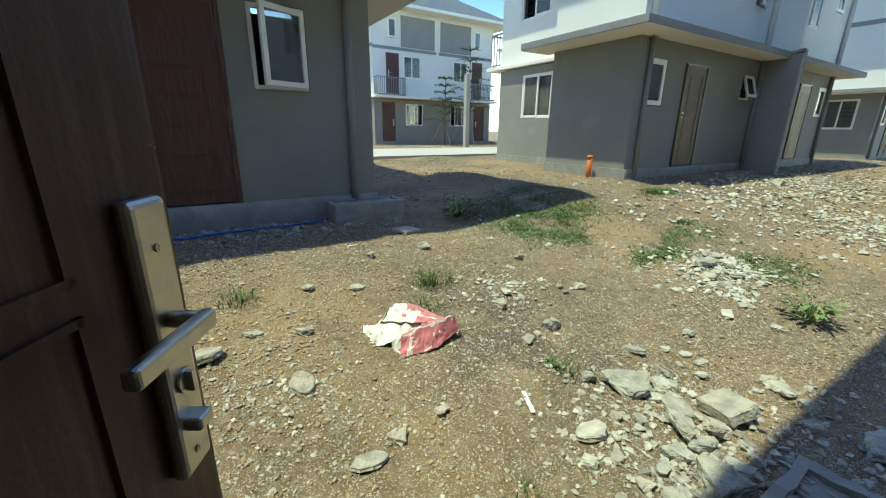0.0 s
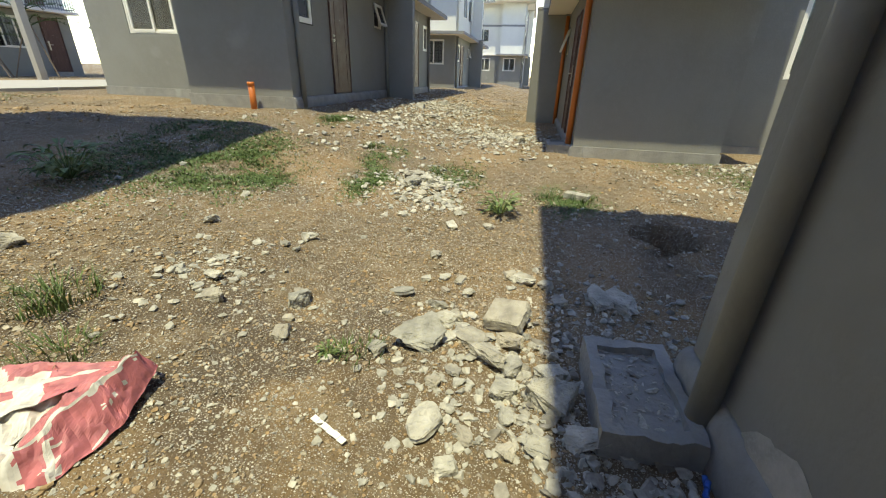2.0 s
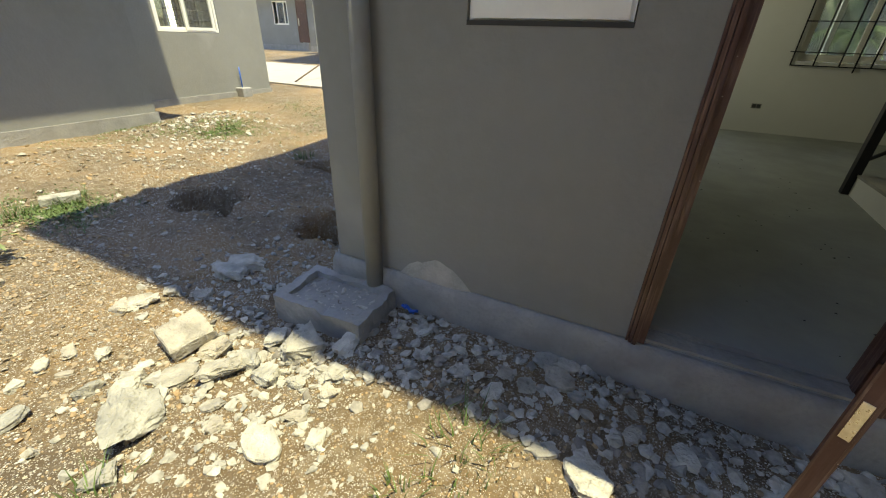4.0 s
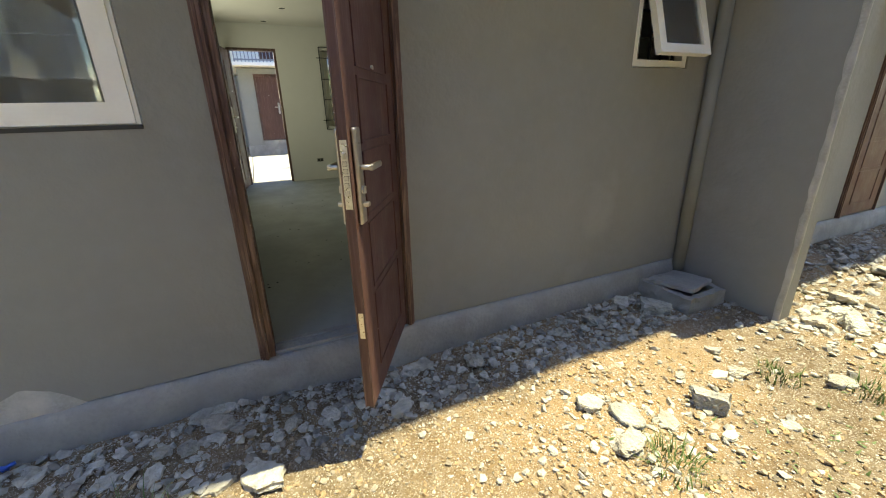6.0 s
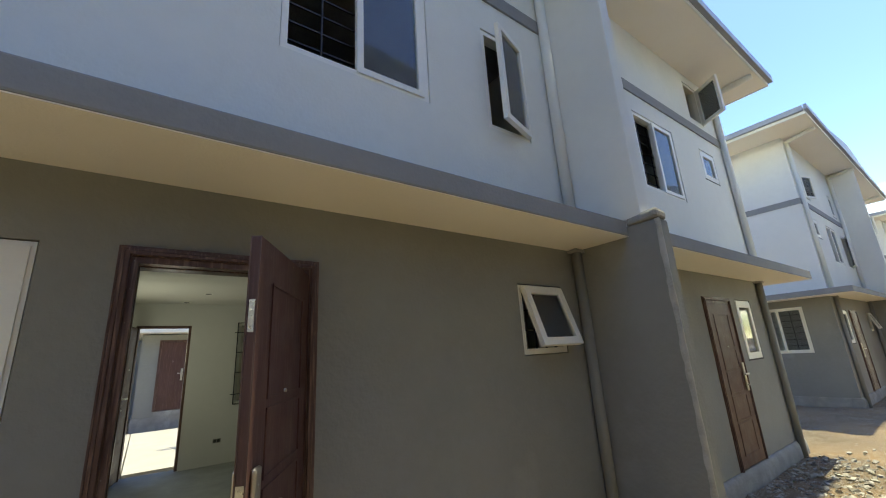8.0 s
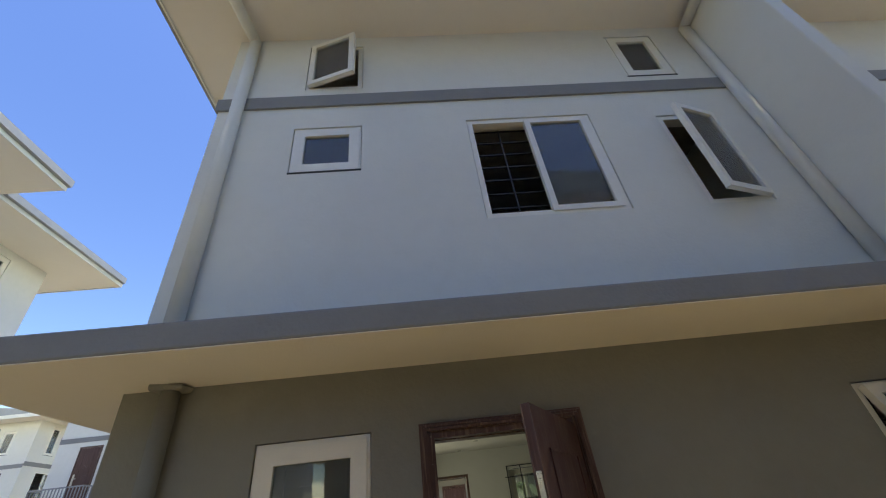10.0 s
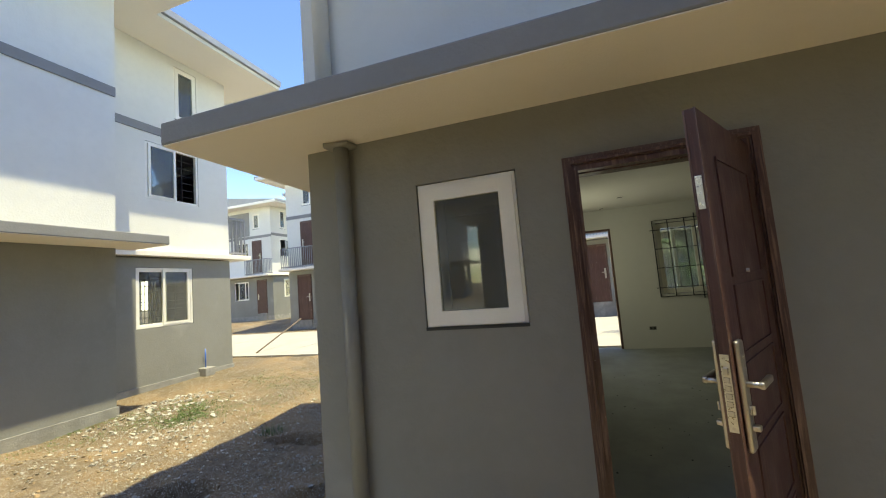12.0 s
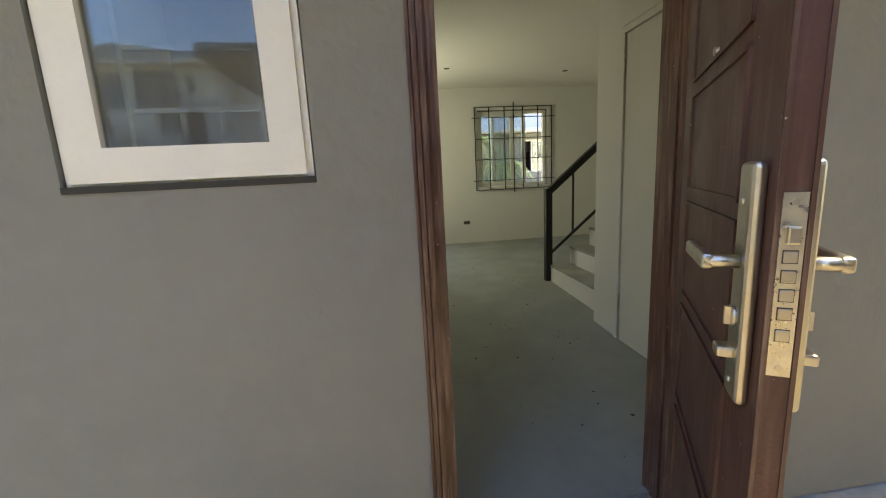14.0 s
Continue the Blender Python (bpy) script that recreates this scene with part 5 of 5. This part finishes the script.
sack()
bm = bmesh.new()
for i in range(6):
    box(bm, -0.012, 0.012, i * 0.03, i * 0.03 + 0.031, 0.004 + 0.004 * (i % 2), 0.008 + 0.004 * (i % 2))
strip = part("paper_strip", bm, UPVC, at=pose(1.0, 1.32, ground_z(1.0, 1.35) + 0.01, 0, 0, -25))
tagged(strip, "torn strip of white paper on the dirt", "paper")
bm = bmesh.new()
for i in range(5):
    rod(bm, (0.02 * i, 0.01 * math.sin(i), 0.02 + 0.012 * math.cos(i * 2)), (0.02 * i + 0.03, 0.015 * math.cos(i), 0.03), 0.009, 7)
tagged(part("plastic_scrap", bm, BLUE, at=pose(1.04, 0.10, -0.19)), "crumpled scrap of blue plastic in the rubble", "plastic scrap")


# plants
def tuft(x, y, size, count, seed, mat=None, label="tuft of dry green grass growing from gravel"):
    rng = random.Random(seed)
    bm = bmesh.new()
    for _ in range(count):
        a, r = rng.uniform(0, math.tau), rng.random() ** 0.6 * size * 0.45
        px, py = r * math.cos(a), r * math.sin(a)
        lean = rng.uniform(0.2, 1.1)
        h = size * rng.uniform(0.12, 0.40)
        d = rng.uniform(0, math.tau) if rng.random() < 0.4 else a
        w = rng.uniform(0.0025, 0.005)
        prev = None
        for k in range(4):
            t = k / 3
            c = Vector((px + math.cos(d) * lean * h * t * t, py + math.sin(d) * lean * h * t * t, h * t * (1 - 0.25 * lean * t)))
            side = Vector((-math.sin(d), math.cos(d), 0)) * w * (1.02 - t)
            row = (bm.verts.new(c - side), bm.verts.new(c + side))
            if prev:
                bm.faces.new((prev[0], prev[1], row[1], row[0]))
            prev = row
    ob = part("grass_tuft", bm, mat or BLADE, at=Matrix.Translation((x, y, ground_z(x, y) - 0.004)))
    return tagged(ob, label, "grass", "grass tufts")


def weed(x, y, size, seed, leaves=64):
    rng = random.Random(seed)
    bm = bmesh.new()
    for i in range(leaves):
        a = i * 2.4 + rng.uniform(-0.4, 0.4)
        r0, up = rng.uniform(0.05, 0.42) * size, rng.uniform(0.1, 0.5) * size
        c = Vector((math.cos(a) * r0, math.sin(a) * r0, up))
        out = Vector((math.cos(a), math.sin(a), rng.uniform(-0.25, 0.45))).normalized()
        side = Vector((-math.sin(a), math.cos(a), rng.uniform(-0.2, 0.2)))
        L, W = size * rng.uniform(0.16, 0.30), size * rng.uniform(0.030, 0.055)
        rows = []
        for t, w, dz in ((0, 0.15, 0), (0.3, 0.9, 0.02), (0.62, 1.0, 0.02), (0.88, 0.5, -0.01), (1.0, 0.05, -0.04)):
            p = c + out * L * t + Vector((0, 0, dz * size))
            rows.append((bm.verts.new(p - side * W * w), bm.verts.new(p - Vector((0, 0, 0.01 * size))), bm.verts.new(p + side * W * w)))
        for q, w in zip(rows, rows[1:]):
            for k in range(2):
                bm.faces.new((q[k], q[k + 1], w[k + 1], w[k]))
        rod(bm, (0, 0, 0), c, 0.003, 4)
    return tagged(part("weed", bm, LEAF, at=Matrix.Translation((x, y, ground_z(x, y) - 0.004))), "low leafy green weed on bare earth", "weed", "weeds")


for i, (x, y, size, count) in enumerate(((1.30, 2.95, 0.40, 260), (1.06, 2.62, 0.32, 120), (-0.25, 3.25, 0.34, 140), (0.49, 0.72, 0.42, 60), (1.5, 1.47, 0.26, 60), (1.48, 1.56, 0.2, 60), (4.66, 0.51, 0.36, 130), (4.58, 0.12, 0.34, 120), (-2.71, 1.2, 0.26, 80), (-3.51, 1.79, 0.45, 160), (-2.9, 1.51, 0.25, 70), (-1.6, 1.36, 0.3, 120), (6.3, 3.97, 0.4, 160), (0.6, 1.0, 0.22, 40), (-0.7, 1.5, 0.3, 80), (5.4, 2.9, 0.32, 120), (4.9, 1.9, 0.3, 120), (3.9, -2.0, 0.4, 90))):
    tuft(x, y, size, count, 30 + i)
weed(2.62, 4.5, 0.55, 1, 80)
weed(3.84, 0.98, 0.40, 2)
weed(-5.07, 1.36, 0.4, 3)
weed(1.43, 1.6, 0.11, 4, 46)
weed(-4.4, 1.7, 0.3, 5)


def sward(n, seed, spots):
    rng = random.Random(seed)
    vs, fs = [], []
    while len(fs) < n:
        cx, cy, rx, ry = rng.choice(spots)
        x, y = rng.gauss(cx, rx), rng.gauss(cy, ry)
        if not free_ground(x, y) or noise.noise((x * 2.2, y * 2.2, 9)) + 0.6 * noise.noise((x * 8, y * 8, 2)) < rng.uniform(-0.5, 0.6):
            continue
        z, h, a, l = ground_z(x, y), rng.uniform(0.006, 0.028), rng.uniform(0, 6.28), rng.uniform(0.01, 0.04)
        c, s = math.cos(a), math.sin(a)
        k = len(vs)
        vs += [(x - 0.007 * s, y + 0.007 * c, z + 0.003), (x + 0.007 * s, y - 0.007 * c, z + 0.003), (x + l * c, y + l * s, z + h)]
        fs.append((k, k + 1, k + 2))
    me = bpy.data.meshes.new("grass")
    me.from_pydata(vs, [], fs)
    me.materials.append(BLADE)
    tagged(new("grass", me), "thin patches of short dry grass", "grass", kind="stuff")


sward(42000, 5, [(3.1, 3.7, 0.35, 0.3), (3.6, 4.1, 0.45, 0.3), (4.1, 4.4, 0.45, 0.3), (3.6, 4.1, 0.5, 0.4), (3.4, 4.7, 0.5, 0.3), (4.3, 4.9, 0.5, 0.3), (4.0, 3.7, 0.4, 0.2), (3.4, 3.3, 0.3, 0.15), (6.6, 3.95, 0.3, 0.12), (5.0, 2.6, 0.4, 0.12), (4.0, 2.4, 0.2, 0.1), (4.9, 1.6, 0.4, 0.15), (4.55, 0.3, 0.25, 0.18), (7.0, -1.6, 0.4, 0.4), (-5.5, 2.2, 1.2, 0.6), (-3.0, 2.6, 0.8, 0.5), (5.5, -4.0, 0.8, 0.8), (5.9, -2.4, 0.3, 0.3), (9.5, 10.8, 3.0, 0.5), (4.5, 10.6, 1.6, 0.5), (8.0, 18.6, 2.0, 1.0)])

# pipe stubs
stub = part("pipe_stub", rods(((0, 0, -0.15), (0, 0, 0.46), 0.055), n=18), ORANGE, at=Matrix.Translation((6.86, 5.75, ground_z(6.86, 5.75))))
tagged(stub, "orange plastic pipe stub standing out of the earth", "pipe")
part("rim", rods(((0, 0, 0.40), (0, 0, 0.465), 0.062), n=18), ORANGE, stub)
tap = tagged(empty("water_stub", at=Matrix.Translation((7.95, -4.55, ground_z(7.95, -4.55)))), "thin blue water pipe standing in a small concrete footing", "pipe")
part("footing", bevelled(boxes((-0.14, 0.14, -0.12, 0.12, -0.05, 0.16)), 0.02), CEMENT, tap)
part("riser", rods(((0, 0, 0.1), (0, 0, 0.56), 0.014), n=10), BLUE, tap)
bm = bmesh.new()
prev = None
for i in range(40):
    x = -4.2 + 5.1 * i / 39
    p = Vector((x, 4.88 + 0.05 * math.sin(i * 0.5) - 0.12 * math.exp(-(i - 28) ** 2 / 20), ground_z(x, 4.88) + 0.035))
    if prev is not None:
        rod(bm, prev, p, 0.013, 8)
    prev = p
tagged(part("water_pipe", bm, BLUE), "long blue water pipe lying along the wall's foot", "pipe")

stick = part("wooden_stick", rods(((0, 0, 0), (0.3, -2.4, 0.75), 0.022), n=7), TRUNK, at=Matrix.Translation((8.9, -7.0, ground_z(8.9, -7.0) + 0.02)))
tagged(stick, "long weathered wooden stick leaning over the road's edge", "stick")
bm = bevelled(boxes((-0.14, 0.14, -0.06, 0.06, 0.0, 0.07)), 0.006, 1)
tagged(part("cement_block", bm, BROKEN, at=pose(4.67, 0.17, ground_z(4.67, 0.17) - 0.005, 0, 0, 65)), "small pale cement block lying beside grass", "block")

# ---- street and far things ----
for name, y0, y1 in (("road", -12.2, -6.6), ("road_north", 11.7, 16.4)):
    bm = bmesh.new()
    for i in range(30):
        x0 = -60 + 4 * i
        box(bm, x0 + 0.01, x0 + 3.99, y0, y1, ground_z(40, (y0 + y1) / 2) - 0.2, ground_z(40, (y0 + y1) / 2) + 0.045)
    tagged(part(name, bm, CONCRETE), "pale concrete estate road in cast slabs", "road", kind="structure")


NEEDLES = island_material("pine_needles", [(0.04, 0.085, 0.025), (0.07, 0.12, 0.035), (0.05, 0.10, 0.03)], 0.6, 0.001)


def pine(x, y, z, h, seed):
    rng = random.Random(seed)
    t = tagged(empty("young_pine_tree", at=Matrix.Translation((x, y, z))), "slender young pine with tiers of drooping branches, propped by stakes", "tree")
    bm = bmesh.new()
    rod(bm, (0, 0, -0.1), (0.05, 0, h), 0.06, 8, 0.015)
    part("trunk", bm, TRUNK, t)
    bm = bmesh.new()
    tiers = 7
    for k in range(tiers):
        zz = h * (0.35 + 0.62 * k / (tiers - 1))
        L = h * 0.30 * (1 - 0.75 * k / (tiers - 1)) + 0.15
        for j in range(6):
            a = j * math.tau / 6 + k * 0.5 + rng.uniform(-0.15, 0.15)
            prev = Vector((0.03, 0, zz))
            for q in range(1, 6):
                u = q / 5
                p = Vector((math.cos(a) * L * u, math.sin(a) * L * u, zz + 0.18 * L * math.sin(u * 2.6)))
                rod(bm, prev, p, 0.012 * (1.1 - u), 4)
                for w in range(20):
                    b = rng.uniform(0, math.tau)
                    c = prev.lerp(p, rng.random())
                    e = c + Vector((math.cos(a) * 0.06 + math.cos(b) * 0.07, math.sin(a) * 0.06 + math.sin(b) * 0.07, 0.05 + rng.uniform(-0.05, 0.05)))
                    s = Vector((math.sin(b), -math.cos(b), 0.3)) * 0.014
                    bm.faces.new((bm.verts.new(c - s), bm.verts.new(c + s), bm.verts.new(e)))
                prev = p
    part("crown", bm, NEEDLES, t)
    for a in (0.4, 2.5, 4.6):
        part("stake", rods(((math.cos(a) * 0.9, math.sin(a) * 0.9, -0.05), (0.02, 0.02, h * 0.42), 0.025), n=6), TRUNK, t)




FROND = island_material("palm_fronds", [(0.06, 0.11, 0.03), (0.12, 0.17, 0.05), (0.24, 0.18, 0.08), (0.09, 0.14, 0.04)], 0.5, 0.001)


def palm(x, y, z, h, seed, spread=1.3):
    rng = random.Random(seed)
    t = tagged(empty("palm_tree", at=Matrix.Translation((x, y, z))), "small palm with drooping feathered fronds", "tree")
    bm = bmesh.new()
    for k in range(10):
        rod(bm, (0.02 * math.sin(k), 0, h * k / 10 - 0.02), (0.02 * math.sin(k + 1), 0, h * (k + 1) / 10), 0.085 - 0.003 * k, 9, 0.075 - 0.003 * k)
    part("trunk", bm, TRUNK, t)
    for j in range(13):
        a = j * 2.4 + rng.uniform(-0.2, 0.2)
        L, rise = spread * rng.uniform(0.75, 1.1), rng.uniform(0.2, 1.0)
        bm = bmesh.new()
        prev = Vector((0, 0, h))
        for q in range(1, 11):
            u = q / 10
            p = Vector((math.cos(a) * L * u, math.sin(a) * L * u, h + L * (rise * u - 1.25 * u * u)))
            rod(bm, prev, p, 0.012 * (1.15 - u), 5)
            along = (p - prev).normalized()
            side = along.cross(Vector((0, 0, 1))).normalized()
            for k in range(3):
                c = prev.lerp(p, k / 3)
                for sgn in (-1, 1):
                    tip = c + side * sgn * L * 0.22 * (1.1 - abs(u - 0.4)) + along * 0.12 * L - Vector((0, 0, 0.08 * L))
                    w = along * 0.016
                    bm.faces.new((bm.verts.new(c - w), bm.verts.new(c + w), bm.verts.new(tip)))
            prev = p
        part("frond", bm, FROND, t)


pine(12.2, 20.2, 0.42, 3.7, 1)
pine(14.0, 20.4, 0.42, 5.4, 2)
palm(-2.0, -8.4, 0.1, 2.0, 1, 0.95)
palm(-3.3, -10.5, 0.1, 1.4, 2, 1.1)
post = part("utility_post", slab_bm(-0.11, 0.11, -0.11, 0.11, -0.3, 3.6, 0.01), CONCRETE, at=Matrix.Translation((11.9, 17.6, 0.40)))
tagged(post, "square pale concrete post beside the road", "post")


def scaffold(x, y, z):
    s = tagged(empty("scaffold", at=Matrix.Translation((x, y, z))), "steel tube scaffold standing against a distant house", "scaffold")
    for i in range(3):
        for j in range(2):
            part("standard", rods(((i * 1.2, j * 1.0, 0), (i * 1.2, j * 1.0, 6.5), 0.03), n=6), RAILGREY, s)
    for k in range(1, 7):
        for j in range(2):
            part("ledger", rods(((0, j * 1.0, k * 1.05), (2.4, j * 1.0, k * 1.05), 0.025), n=6), RAILGREY, s)
    for k in range(6):
        part("brace", rods(((0, 0, k * 1.05), (1.2, 0, k * 1.05 + 1.05), 0.02), n=6), RAILGREY, s)


scaffold(42.0, 0.9, 0.1)
